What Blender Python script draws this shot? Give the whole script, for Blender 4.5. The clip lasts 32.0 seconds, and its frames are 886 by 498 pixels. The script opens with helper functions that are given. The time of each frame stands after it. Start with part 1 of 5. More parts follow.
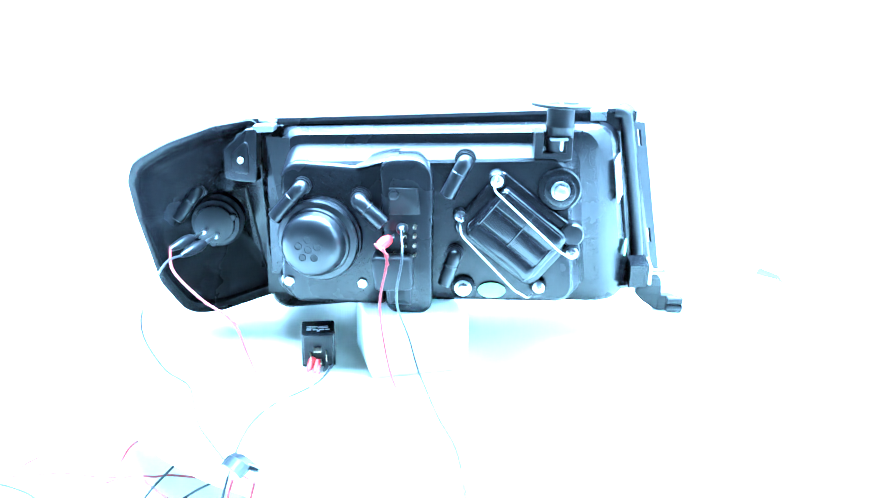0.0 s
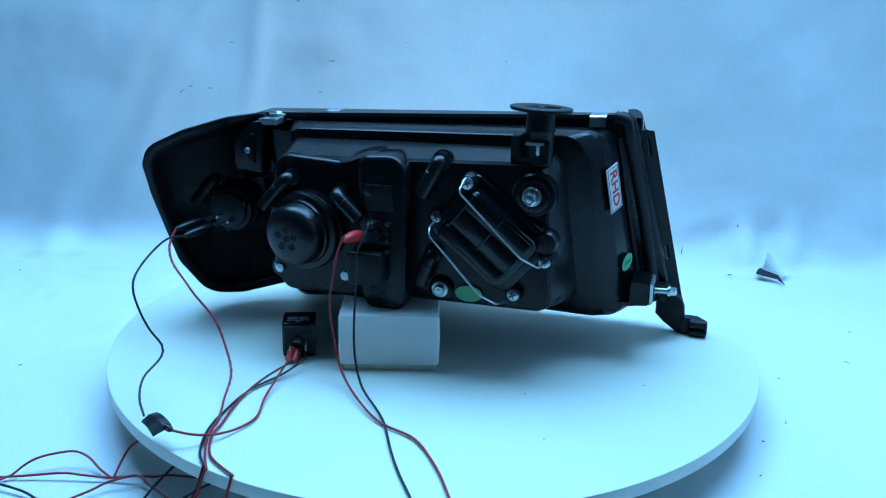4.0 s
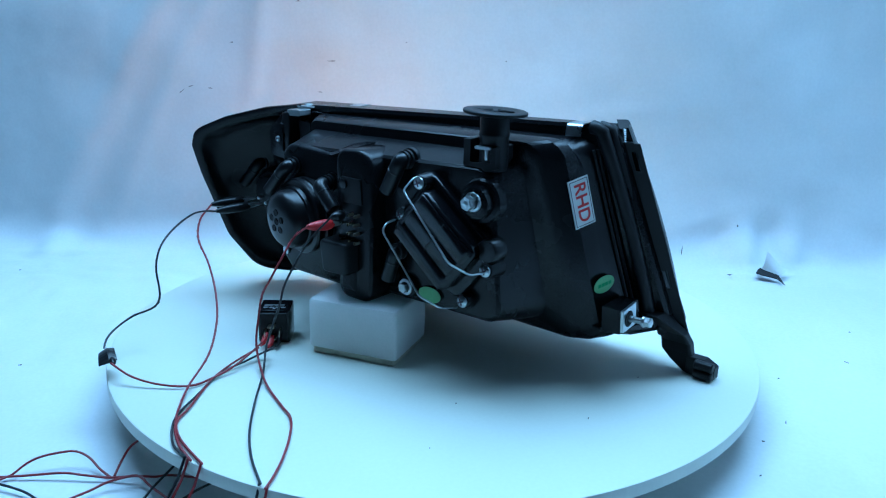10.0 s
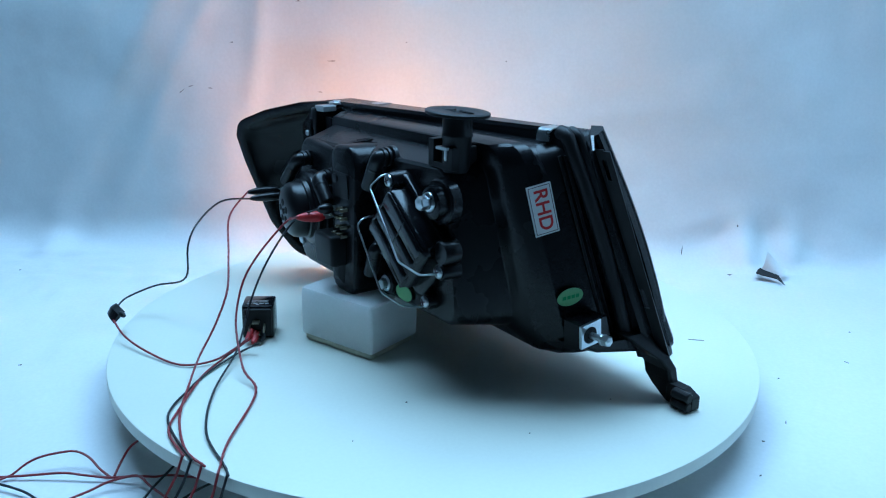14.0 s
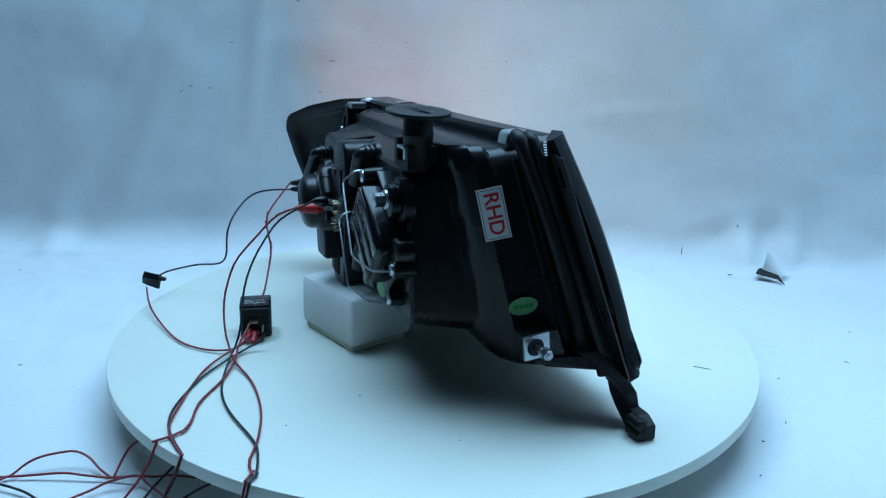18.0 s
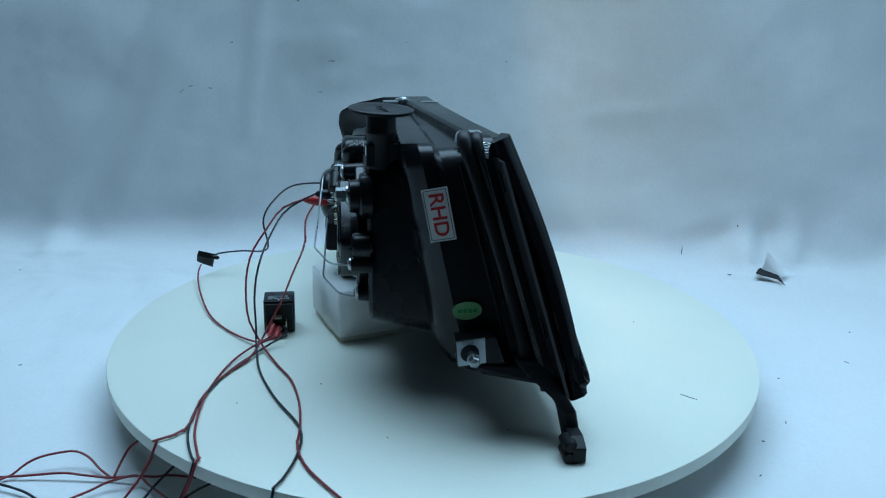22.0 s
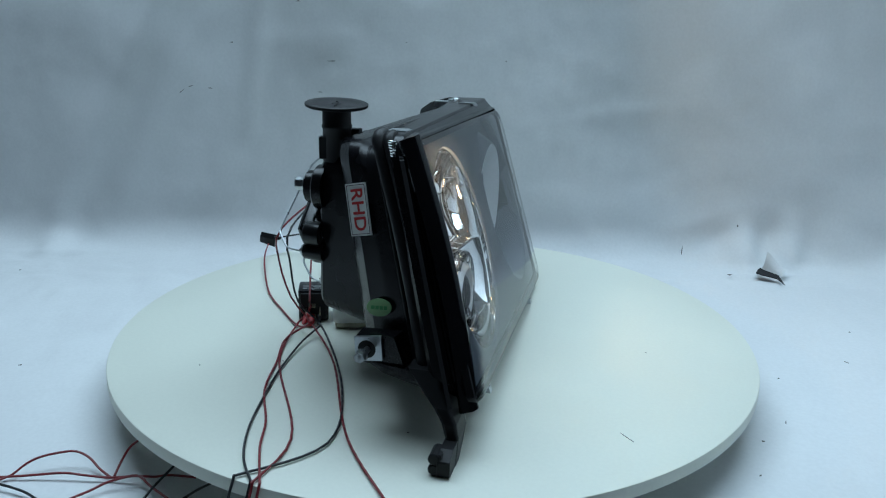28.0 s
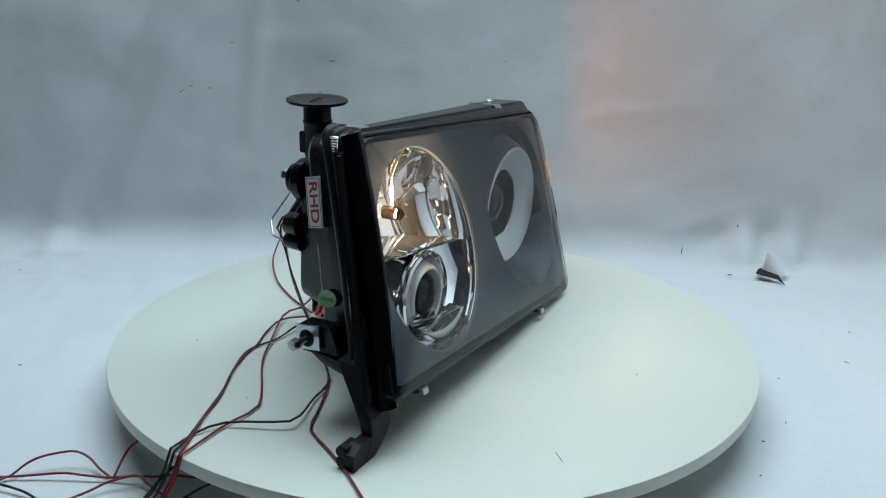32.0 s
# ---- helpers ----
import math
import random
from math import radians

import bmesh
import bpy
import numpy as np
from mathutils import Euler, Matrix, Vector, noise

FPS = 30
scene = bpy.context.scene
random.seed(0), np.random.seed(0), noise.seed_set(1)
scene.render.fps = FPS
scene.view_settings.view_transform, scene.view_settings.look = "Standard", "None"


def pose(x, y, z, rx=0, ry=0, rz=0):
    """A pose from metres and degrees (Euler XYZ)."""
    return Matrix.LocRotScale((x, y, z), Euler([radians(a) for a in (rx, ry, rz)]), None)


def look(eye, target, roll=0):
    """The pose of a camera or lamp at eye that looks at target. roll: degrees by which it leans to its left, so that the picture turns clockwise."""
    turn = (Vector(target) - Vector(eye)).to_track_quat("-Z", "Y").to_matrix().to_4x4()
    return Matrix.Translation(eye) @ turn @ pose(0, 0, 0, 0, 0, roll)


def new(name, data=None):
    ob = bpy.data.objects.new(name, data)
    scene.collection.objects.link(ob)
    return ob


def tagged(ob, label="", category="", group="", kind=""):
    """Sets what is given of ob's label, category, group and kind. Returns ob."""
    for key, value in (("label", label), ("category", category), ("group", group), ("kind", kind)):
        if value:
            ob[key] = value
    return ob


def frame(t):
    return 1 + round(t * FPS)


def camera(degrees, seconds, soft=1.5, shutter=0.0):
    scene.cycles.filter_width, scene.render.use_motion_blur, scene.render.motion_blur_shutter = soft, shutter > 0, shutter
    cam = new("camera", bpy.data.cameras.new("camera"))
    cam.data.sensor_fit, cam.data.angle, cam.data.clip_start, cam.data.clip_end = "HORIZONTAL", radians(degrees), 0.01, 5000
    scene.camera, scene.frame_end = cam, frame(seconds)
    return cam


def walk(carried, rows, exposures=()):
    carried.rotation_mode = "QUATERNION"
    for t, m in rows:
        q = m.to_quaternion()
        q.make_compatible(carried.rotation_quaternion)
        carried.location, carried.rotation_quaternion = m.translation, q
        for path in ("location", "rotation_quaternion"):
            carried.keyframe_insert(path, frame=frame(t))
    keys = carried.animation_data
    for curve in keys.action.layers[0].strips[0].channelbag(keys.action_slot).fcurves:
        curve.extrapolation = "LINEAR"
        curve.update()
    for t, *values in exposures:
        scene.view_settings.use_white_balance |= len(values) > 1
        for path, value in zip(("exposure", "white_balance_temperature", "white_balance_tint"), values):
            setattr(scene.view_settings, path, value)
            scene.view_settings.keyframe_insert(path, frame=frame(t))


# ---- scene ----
# ---------------------------------------------------------------- camera
ZT = 0.045                      # height of the turntable's top over the floor
cam = camera(55.55, 32.0, soft=1.15)
EYE = Vector((0.0, -0.762, 0.3197 + ZT))
AIM = Matrix.Translation(EYE) @ pose(0, 0, 0, 90 - 17.411, 0, -0.473) @ pose(0, 0, 0, 0, 0, 1.199)
EXPOSURES = [(0.0, 5.3, 4150, -6), (0.3, 3.5, 4300, -4), (0.6, 2.2, 4350, -3), (1.0, 1.15, 4250, -5), (1.4, 0.48, 4250, -8),
             (1.8, 0.40, 3820, -7), (6.0, 0.38, 3820, -7), (10.0, 0.33, 4050, -6), (13.0, 0.26, 4300, -5), (17.0, 0.13, 4500, -4),
             (20.0, -0.04, 4720, -4), (24.0, -0.13, 5120, -1), (28.0, -0.14, 5600, 3), (32.0, -0.11, 6050, 6)]
walk(cam, [(0.0, AIM), (32.0, AIM)], EXPOSURES)

# ---------------------------------------------------------------- world and light
world = bpy.data.worlds.new("world")
scene.world = world
world.use_nodes = True
world.node_tree.nodes["Background"].inputs[0].default_value = (0.75, 0.85, 1.0, 1)
world.node_tree.nodes["Background"].inputs[1].default_value = 0.12


def softbox(name, eye, target, sx, sy, watts, colour):
    data = bpy.data.lights.new(name, "AREA")
    data.shape, data.size, data.size_y, data.energy, data.color = "RECTANGLE", sx, sy, watts, colour
    ob = new(name, data)
    ob.matrix_world = look(eye, target)
    return ob


softbox("overhead_softbox", (0.02, 0.42, 1.45), (0.0, 0.08, 0.0), 1.8, 1.1, 41.5, (0.80, 0.93, 1.0))


# ---------------------------------------------------------------- materials
def material(name, colour, rough=0.5, metal=0.0, grain=0.0, scale=200.0, bump=0.0, spec=0.5, stain=0.0, stain_scale=6.0, **more):
    """A surface with fine grain, larger stains and a fine relief."""
    m = bpy.data.materials.new(name)
    m.use_nodes = True
    nt = m.node_tree
    b = nt.nodes["Principled BSDF"]
    b.inputs["Base Color"].default_value = (*colour, 1)
    b.inputs["Roughness"].default_value = rough
    b.inputs["Metallic"].default_value = metal
    b.inputs["Specular IOR Level"].default_value = spec
    for key, value in more.items():
        b.inputs[key.replace("_", " ")].default_value = value
    if grain or bump or stain:
        tc = nt.nodes.new("ShaderNodeTexCoord")
        fine = nt.nodes.new("ShaderNodeTexNoise")
        fine.inputs["Scale"].default_value, fine.inputs["Detail"].default_value = scale, 4
        wide = nt.nodes.new("ShaderNodeTexNoise")
        wide.inputs["Scale"].default_value, wide.inputs["Detail"].default_value = stain_scale, 6
        nt.links.new(tc.outputs["Object"], fine.inputs["Vector"])
        nt.links.new(tc.outputs["Object"], wide.inputs["Vector"])
        previous = None
        for tex, amount in ((fine, grain), (wide, stain)):
            if not amount:
                continue
            mix = nt.nodes.new("ShaderNodeMixRGB")
            mix.blend_type = "MULTIPLY"
            ramp = nt.nodes.new("ShaderNodeMapRange")
            ramp.inputs["From Min"].default_value, ramp.inputs["From Max"].default_value = 0.3, 0.7
            ramp.inputs["To Min"].default_value, ramp.inputs["To Max"].default_value = 1 - amount, 1.0
            nt.links.new(tex.outputs["Fac"], ramp.inputs["Value"])
            mix.inputs["Fac"].default_value = 1
            mix.inputs["Color1"].default_value = (*colour, 1)
            if previous:
                nt.links.new(previous, mix.inputs["Color1"])
            nt.links.new(ramp.outputs["Result"], mix.inputs["Color2"])
            previous = mix.outputs["Color"]
        if previous:
            nt.links.new(previous, b.inputs["Base Color"])
        rr = nt.nodes.new("ShaderNodeMapRange")
        rr.inputs["To Min"].default_value, rr.inputs["To Max"].default_value = max(rough - 0.07, 0.02), min(rough + 0.09, 1)
        nt.links.new(wide.outputs["Fac"], rr.inputs["Value"])
        nt.links.new(rr.outputs["Result"], b.inputs["Roughness"])
        if bump:
            bp = nt.nodes.new("ShaderNodeBump")
            bp.inputs["Strength"].default_value, bp.inputs["Distance"].default_value = bump, 0.0006
            nt.links.new(fine.outputs["Fac"], bp.inputs["Height"])
            nt.links.new(bp.outputs["Normal"], b.inputs["Normal"])
    return m


def clear_cover(name, tint=(1, 1, 1), ior=1.40, rough=0.02):
    """Thin clear plastic: see-through, with the gloss of its surface."""
    m = bpy.data.materials.new(name)
    m.use_nodes = True
    nt = m.node_tree
    nt.nodes.clear()
    out = nt.nodes.new("ShaderNodeOutputMaterial")
    mix = nt.nodes.new("ShaderNodeMixShader")
    fres = nt.nodes.new("ShaderNodeFresnel")
    fres.inputs["IOR"].default_value = ior
    see = nt.nodes.new("ShaderNodeBsdfTransparent")
    see.inputs["Color"].default_value = (*tint, 1)
    gloss = nt.nodes.new("ShaderNodeBsdfGlossy")
    gloss.inputs["Roughness"].default_value = rough
    nt.links.new(fres.outputs[0], mix.inputs[0])
    nt.links.new(see.outputs[0], mix.inputs[1])
    nt.links.new(gloss.outputs[0], mix.inputs[2])
    nt.links.new(mix.outputs[0], out.inputs[0])
    return m


def glowing(name, colour, strength):
    m = bpy.data.materials.new(name)
    m.use_nodes = True
    b = m.node_tree.nodes["Principled BSDF"]
    b.inputs["Base Color"].default_value = (*colour, 1)
    b.inputs["Emission Color"].default_value = (*colour, 1)
    b.inputs["Emission Strength"].default_value = strength
    return m


BLACK = material("black_plastic", (0.009, 0.009, 0.011), 0.25, spec=0.24, grain=0.25, scale=900, bump=0.06, stain=0.25, stain_scale=14)
MATT = material("black_matt_plastic", (0.010, 0.010, 0.012), 0.48, spec=0.28, grain=0.3, scale=1200, bump=0.12, stain=0.3, stain_scale=18)
RUBBER = material("black_rubber", (0.009, 0.009, 0.011), 0.30, spec=0.36, grain=0.3, scale=700, bump=0.05, stain=0.3, stain_scale=25)
GLOSSY = material("glossy_black_plastic", (0.007, 0.007, 0.009), 0.17, spec=0.36, grain=0.2, scale=500, stain=0.2, stain_scale=20)
STEEL = material("zinc_plated_steel", (0.62, 0.65, 0.67), 0.28, 1.0, grain=0.15, scale=600, stain=0.2, stain_scale=60)
CHROME = material("chrome", (0.86, 0.87, 0.88), 0.05, 1.0)
MIRROR = material("aluminised_reflector", (0.90, 0.91, 0.92), 0.02, 0.99)
# half-diffuse chrome whose paleness stands in for bright reflections
SILVER = material("pale_chrome", (0.78, 0.79, 0.80), 0.24, 0.45)
SATIN = material("satin_aluminium", (0.75, 0.76, 0.77), 0.22, 1.0)
COPPERY = material("copper_toned_metal", (0.40, 0.25, 0.13), 0.22, 1.0, grain=0.15, scale=400)
BEZEL = material("titanium_grey_bezel", (0.10, 0.115, 0.14), 0.34, 0.5, grain=0.12, scale=900, stain=0.12, stain_scale=9)
HALO = material("white_halo_ring", (0.86, 0.87, 0.89), 0.3, grain=0.06, scale=400)
FOAM = material("white_foam", (0.90, 0.91, 0.89), 0.9, grain=0.04, scale=500, bump=0.2, stain=0.05, stain_scale=30, Subsurface_Weight=0.7, Subsurface_Scale=0.06, Subsurface_Radius=(0.9, 1.0, 1.0))
BOARD = material("white_laminate", (0.77, 0.785, 0.69), 0.42, grain=0.03, scale=300, stain=0.07, stain_scale=5)
SHEET = material("white_backdrop_cloth", (0.76, 0.77, 0.78), 0.75, grain=0.05, scale=260, bump=0.15, stain=0.08, stain_scale=3.5)
WALL = material("plain_room_paint", (0.10, 0.10, 0.105), 0.85, grain=0.05, scale=60, stain=0.08, stain_scale=1.5)
REDWIRE = material("red_wire", (0.22, 0.022, 0.028), 0.4, grain=0.2, scale=500)
BLACKWIRE = material("black_wire", (0.015, 0.016, 0.02), 0.4, grain=0.2, scale=500)
REDBOOT = material("red_rubber_boot", (0.45, 0.02, 0.025), 0.4, grain=0.15, scale=400)
BRASS = material("brass", (0.42, 0.38, 0.28), 0.28, 1.0, grain=0.2, scale=300)
PAPER = material("white_sticker", (0.78, 0.78, 0.76), 0.5, grain=0.03, scale=300, stain=0.05, stain_scale=40)
REDINK = material("red_ink", (0.45, 0.02, 0.02), 0.5)
INK_AND_SLOT = material("dark_ink_and_slot", (0.06, 0.03, 0.05), 0.5)
GREEN = material("green_sticker", (0.27, 0.52, 0.20), 0.4, grain=0.08, scale=300, stain=0.1, stain_scale=40)
GREENINK = material("green_ink", (0.08, 0.32, 0.08), 0.5)
WHITEINK = material("white_print", (0.25, 0.26, 0.27), 0.5)
COVER = clear_cover("clear_lens")
BULBGLASS = clear_cover("bulb_glass", (1, 0.98, 0.94))
PROJ = material("projector_glass", (0.9, 0.93, 0.95), 0.02, spec=0.6, Transmission_Weight=1.0, IOR=1.5)
WARM = glowing("lit_filament", (1.0, 0.68, 0.38), 1500.0)
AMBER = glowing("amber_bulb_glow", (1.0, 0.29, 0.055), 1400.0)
ADHESIVE = material("yellowed_adhesive", (0.74, 0.71, 0.56), 0.7, grain=0.15, scale=200, stain=0.2, stain_scale=40)
DIRT = material("dirt_specks", (0.09, 0.085, 0.08), 0.8)
# near-black colour stands in for the shade inside holes and slits
HOLE = material("hole_shade", (0.015, 0.015, 0.017), 0.9)


# ---------------------------------------------------------------- mesh helpers (millimetres in, metres out)
def part(name, bm, mat, parent=None, label="", smooth=True, angle=35):
    me = bpy.data.meshes.new(name)
    bmesh.ops.remove_doubles(bm, verts=bm.verts, dist=1e-6)
    bmesh.ops.recalc_face_normals(bm, faces=bm.faces)
    if smooth:
        limit = radians(angle)
        for f in bm.faces:
            f.smooth = True
        for e in bm.edges:
            if len(e.link_faces) == 2 and e.calc_face_angle(0) > limit:
                e.smooth = False
    bm.to_mesh(me)
    bm.free()
    me.materials.append(mat)
    ob = new(name, me)
    if parent:
        ob.parent = parent
    if label:
        ob["label"] = label
    return ob


def mm(p):
    return Vector((p[0] / 1000, p[1] / 1000, p[2] / 1000))


def loft(bm, loops, start=True, end=True, closed=True):
    """Faces between loops of equal length; loops are lists of points in millimetres."""
    rings = [[bm.verts.new(mm(p)) for p in loop] for loop in loops]
    n = len(rings[0])
    for a, b in zip(rings, rings[1:]):
        for i in range(n if closed else n - 1):
            j = (i + 1) % n
            bm.faces.new((a[i], a[j], b[j], b[i]))
    if start and closed:
        bm.faces.new(rings[0][::-1])
    if end and closed:
        bm.faces.new(rings[-1])
    return bm


def rounded(corners, r, n=6):
    """A closed outline in two axes, with its corners rounded. r: one radius or one per corner."""
    out = []
    k = len(corners)
    rs = r if isinstance(r, (list, tuple)) else [r] * k
    for i in range(k):
        p, a, b = Vector(corners[i]), Vector(corners[i - 1]), Vector(corners[(i + 1) % k])
        da, db = (a - p).normalized(), (b - p).normalized()
        half = da.angle(db) / 2
        reach = min(rs[i] / math.tan(half), 0.48 * (a - p).length, 0.48 * (b - p).length)
        rad = reach * math.tan(half)
        centre = p + (da + db).normalized() * (rad / math.sin(half))
        s, e = p + da * reach - centre, p + db * reach - centre
        a0, a1 = math.atan2(s.y, s.x), math.atan2(e.y, e.x)
        d = (a1 - a0 + math.pi) % (2 * math.pi) - math.pi
        for q in range(n + 1):
            ang = a0 + d * q / n
            out.append((centre.x + rad * math.cos(ang), centre.y + rad * math.sin(ang)))
    return out


def frames_along(pts):
    pts = [Vector(p) for p in pts]
    tan = [(pts[min(i + 1, len(pts) - 1)] - pts[max(i - 1, 0)]).normalized() for i in range(len(pts))]
    side = tan[0].orthogonal().normalized()
    out = []
    for p, t in zip(pts, tan):
        side = (side - t * side.dot(t)).normalized()
        out.append((p, side, t.cross(side)))
    return out


def tube(bm, pts, r, n=10, ends=True):
    """A round bar along points; r: one radius or one per point."""
    rs = r if isinstance(r, (list, tuple)) else [r] * len(pts)
    loops = [[p + rad * (math.cos(2 * math.pi * k / n) * a + math.sin(2 * math.pi * k / n) * b) for k in range(n)]
             for (p, a, b), rad in zip(frames_along(pts), rs)]
    return loft(bm, loops, ends, ends)


def turned(bm, base, axis, profile, n=24, start=True, end=True):
    """A turned body: profile of (along, radius) from base along axis."""
    base, axis = Vector(base), Vector(axis).normalized()
    a = axis.orthogonal().normalized()
    b = axis.cross(a)
    loops = [[base + axis * h + max(rad, 0.01) * (math.cos(2 * math.pi * k / n) * a + math.sin(2 * math.pi * k / n) * b) for k in range(n)]
             for h, rad in profile]
    return loft(bm, loops, start, end)


def smooth_line(pts, steps=6):
    """A smooth line through points."""
    pts = [Vector(p) for p in pts]
    out = []
    for i in range(len(pts) - 1):
        p0, p1, p2, p3 = pts[max(i - 1, 0)], pts[i], pts[i + 1], pts[min(i + 2, len(pts) - 1)]
        for k in range(steps):
            t = k / steps
            out.append(0.5 * (2 * p1 + (p2 - p0) * t + (2 * p0 - 5 * p1 + 4 * p2 - p3) * t * t + (3 * p1 - p0 - 3 * p2 + p3) * t ** 3))
    out.append(pts[-1])
    return out


def bent(pts, r=4.0, n=4):
    """A line of straight runs with rounded bends."""
    pts = [Vector(p) for p in pts]
    out = [pts[0]]
    for a, p, b in zip(pts, pts[1:], pts[2:]):
        reach = min(r, 0.45 * (a - p).length, 0.45 * (b - p).length)
        s, e = p + (a - p).normalized() * reach, p + (b - p).normalized() * reach
        for k in range(n + 1):
            t = k / n
            out.append((1 - t) ** 2 * s + 2 * t * (1 - t) * p + t * t * e)
    return out + [pts[-1]]


def box_on(bm, corners, w0, w1, r=3.0, bevel=2.0, n=4):
    """A block on the (u, z) outline, from depth w0 to w1 (functions of u, z), its outer edge rounded at w1."""
    mid = Vector((sum(c[0] for c in corners) / len(corners), sum(c[1] for c in corners) / len(corners)))
    big = rounded(corners, r, n)

    def inset(d):
        return [tuple(mid + (Vector(p) - mid) * max(0.05, 1 - d / max((Vector(p) - mid).length, 1e-3))) for p in big]
    sign = 1 if w1(*mid) > w0(*mid) else -1
    loops = [[(u, w0(u, z), z) for u, z in big]]
    for k in range(4):
        a = k / 3 * math.pi / 2
        loops.append([(u, w1(u, z) - sign * bevel * (1 - math.sin(a)), z) for u, z in inset(bevel * (1 - math.cos(a)))])
    return loft(bm, loops)


# ---------------------------------------------------------------- backdrop and floor
def sheet_profile(s, x):
    """The backdrop sheet's section: along the floor, round the fold, up the wall."""
    flat, radius = 0.335 - 0.04 * x, 0.05
    if s < flat:
        return s, 0.0
    arc = radius * math.pi / 2
    if s < flat + arc:
        a = (s - flat) / radius
        return flat + radius * math.sin(a), radius * (1 - math.cos(a))
    return flat + radius + 0.05 * (s - flat - arc), radius + s - flat - arc


def bump_at(x, y, cx, cy, rx, ry):
    return math.exp(-((x - cx) / rx) ** 2 - ((y - cy) / ry) ** 2)


def build_backdrop():
    bm = bmesh.new()
    xs = [-1.2 + 0.1 * i for i in range(5)] + [-0.72 + 0.0075 * i for i in range(194)] + [0.8]
    ss = [-0.40, -0.32] + [-0.24 + 0.02 * i for i in range(24)] + [0.24 + 0.0075 * i for i in range(80)] + [0.86 + 0.04 * i for i in range(16)]
    rows = []
    for s in ss:
        row = []
        for x in xs:
            y, z = sheet_profile(s, x)
            up = min(max((s - 0.30) / 0.16, 0), 1)
            fold = math.exp(-((s - 0.36) / 0.06) ** 2)
            # long soft pleats fanning down from the upper left, sharper pleats near them
            v = Vector((x * 4.0 + z * 2.2, 0.4, z * 0.8))
            side = 1 / (1 + math.exp((x + 0.02) * 14))        # folds gather at the cloth's left half
            hang = 0.012 * noise.noise(v) + side * 0.008 * noise.noise(Vector((x * 9 - z * 4.5, 3.1, z * 0.9)))
            hang += side * 0.0035 * noise.noise(Vector((x * 21 - z * 5, 7.7, z * 1.2))) * (1.0 if x > -0.45 else 0.4)
            hang += 0.0016 * math.exp(-((z - 0.18 - 0.16 * (x - 0.1)) / 0.010) ** 2) * math.exp(-((x - 0.22) / 0.14) ** 2)
            hang += 0.013 * math.exp(-((x + 0.40 - (z - 0.30) * 0.57) / 0.030) ** 2) + 0.008 * math.exp(-((x + 0.335 - (z - 0.30) * 0.50) / 0.018) ** 2)
            hang += 0.007 * math.exp(-((x + 0.245 - (z - 0.3) * 0.12) / 0.013) ** 2) * min(max((z - 0.14) / 0.08, 0), 1) + 0.006 * math.exp(-((x + 0.15 - (z - 0.3) * 0.2) / 0.03) ** 2)
            crumple = 0.0045 * noise.noise(Vector((x * 9, s * 9, 1.7))) + 0.0022 * noise.noise(Vector((x * 22, s * 22, 5.0))) + 0.0010 * noise.noise(Vector((x * 55, s * 55, 8.0)))
            ridge = 0.010 * (1 - abs(noise.noise(Vector((x * 7, s * 7, 12.0)))) * 3) if fold > 0.05 else 0.0
            off = up * hang + (0.15 + 0.6 * up) * crumple + fold * max(ridge, -0.004)
            lump = 0.024 * bump_at(x, s, -0.535, 0.365, 0.020, 0.030) + 0.010 * bump_at(x, s, -0.49, 0.35, 0.03, 0.02) + 0.024 * bump_at(x, s, 0.425, 0.355, 0.022, 0.045) + 0.016 * bump_at(x, s, 0.485, 0.36, 0.022, 0.03) + 0.010 * bump_at(x, s, 0.56, 0.37, 0.04, 0.03)
            quiet = 1 - bump_at(x, s, -0.27, -0.22, 0.17, 0.10)          # the cloth lies flat under the loose wires
            creases = quiet * (1 - up) * (0.006 * abs(noise.noise(Vector((x * 13 + s * 4, s * 24, 3.0)))) + 0.003 * abs(noise.noise(Vector((x * 30, s * 44 - x * 9, 6.0)))))
            row.append(bm.verts.new((x, y - up * off - lump, z - 0.001 + creases + quiet * (1 - up) * abs(crumple) + 0.4 * lump + (0.006 * fold * abs(noise.noise(Vector((x * 6, 2.0, 0.0))))))))
        rows.append(row)
    for a, b in zip(rows, rows[1:]):
        for i in range(len(xs) - 1):
            bm.faces.new((a[i], a[i + 1], b[i + 1], b[i]))
    ob = part("backdrop", bm, SHEET, angle=60)
    tagged(ob, "creased white cloth sheet hung as a sweep behind the turntable", "backdrop", kind="structure")


def room_wall(name, sx, sy, sz, x, y, z, label, category):
    bm = bmesh.new()
    bmesh.ops.create_cube(bm, size=1.0, matrix=Matrix.Translation((x, y, z)) @ Matrix.Diagonal((sx, sy, sz, 1)))
    ob = part(name, bm, WALL, smooth=False)
    tagged(ob, label, category, kind="structure")


def build_room():
    room_wall("floor", 6.0, 6.0, 0.1, 0, 0, -0.06, "plain grey room floor under the cloth", "floor")
    room_wall("ceiling", 6.0, 6.0, 0.1, 0, 0, 2.55, "plain painted ceiling", "ceiling")
    room_wall("wall_north", 6.2, 0.1, 2.5, 0, 3.05, 1.245, "plain painted wall", "wall")
    room_wall("wall_south", 6.2, 0.1, 2.5, 0, -3.05, 1.245, "plain painted wall", "wall")
    room_wall("wall_east", 0.1, 6.0, 2.5, 3.05, 0, 1.245, "plain painted wall", "wall")
    room_wall("wall_west", 0.1, 6.0, 2.5, -3.05, 0, 1.245, "plain painted wall", "wall")


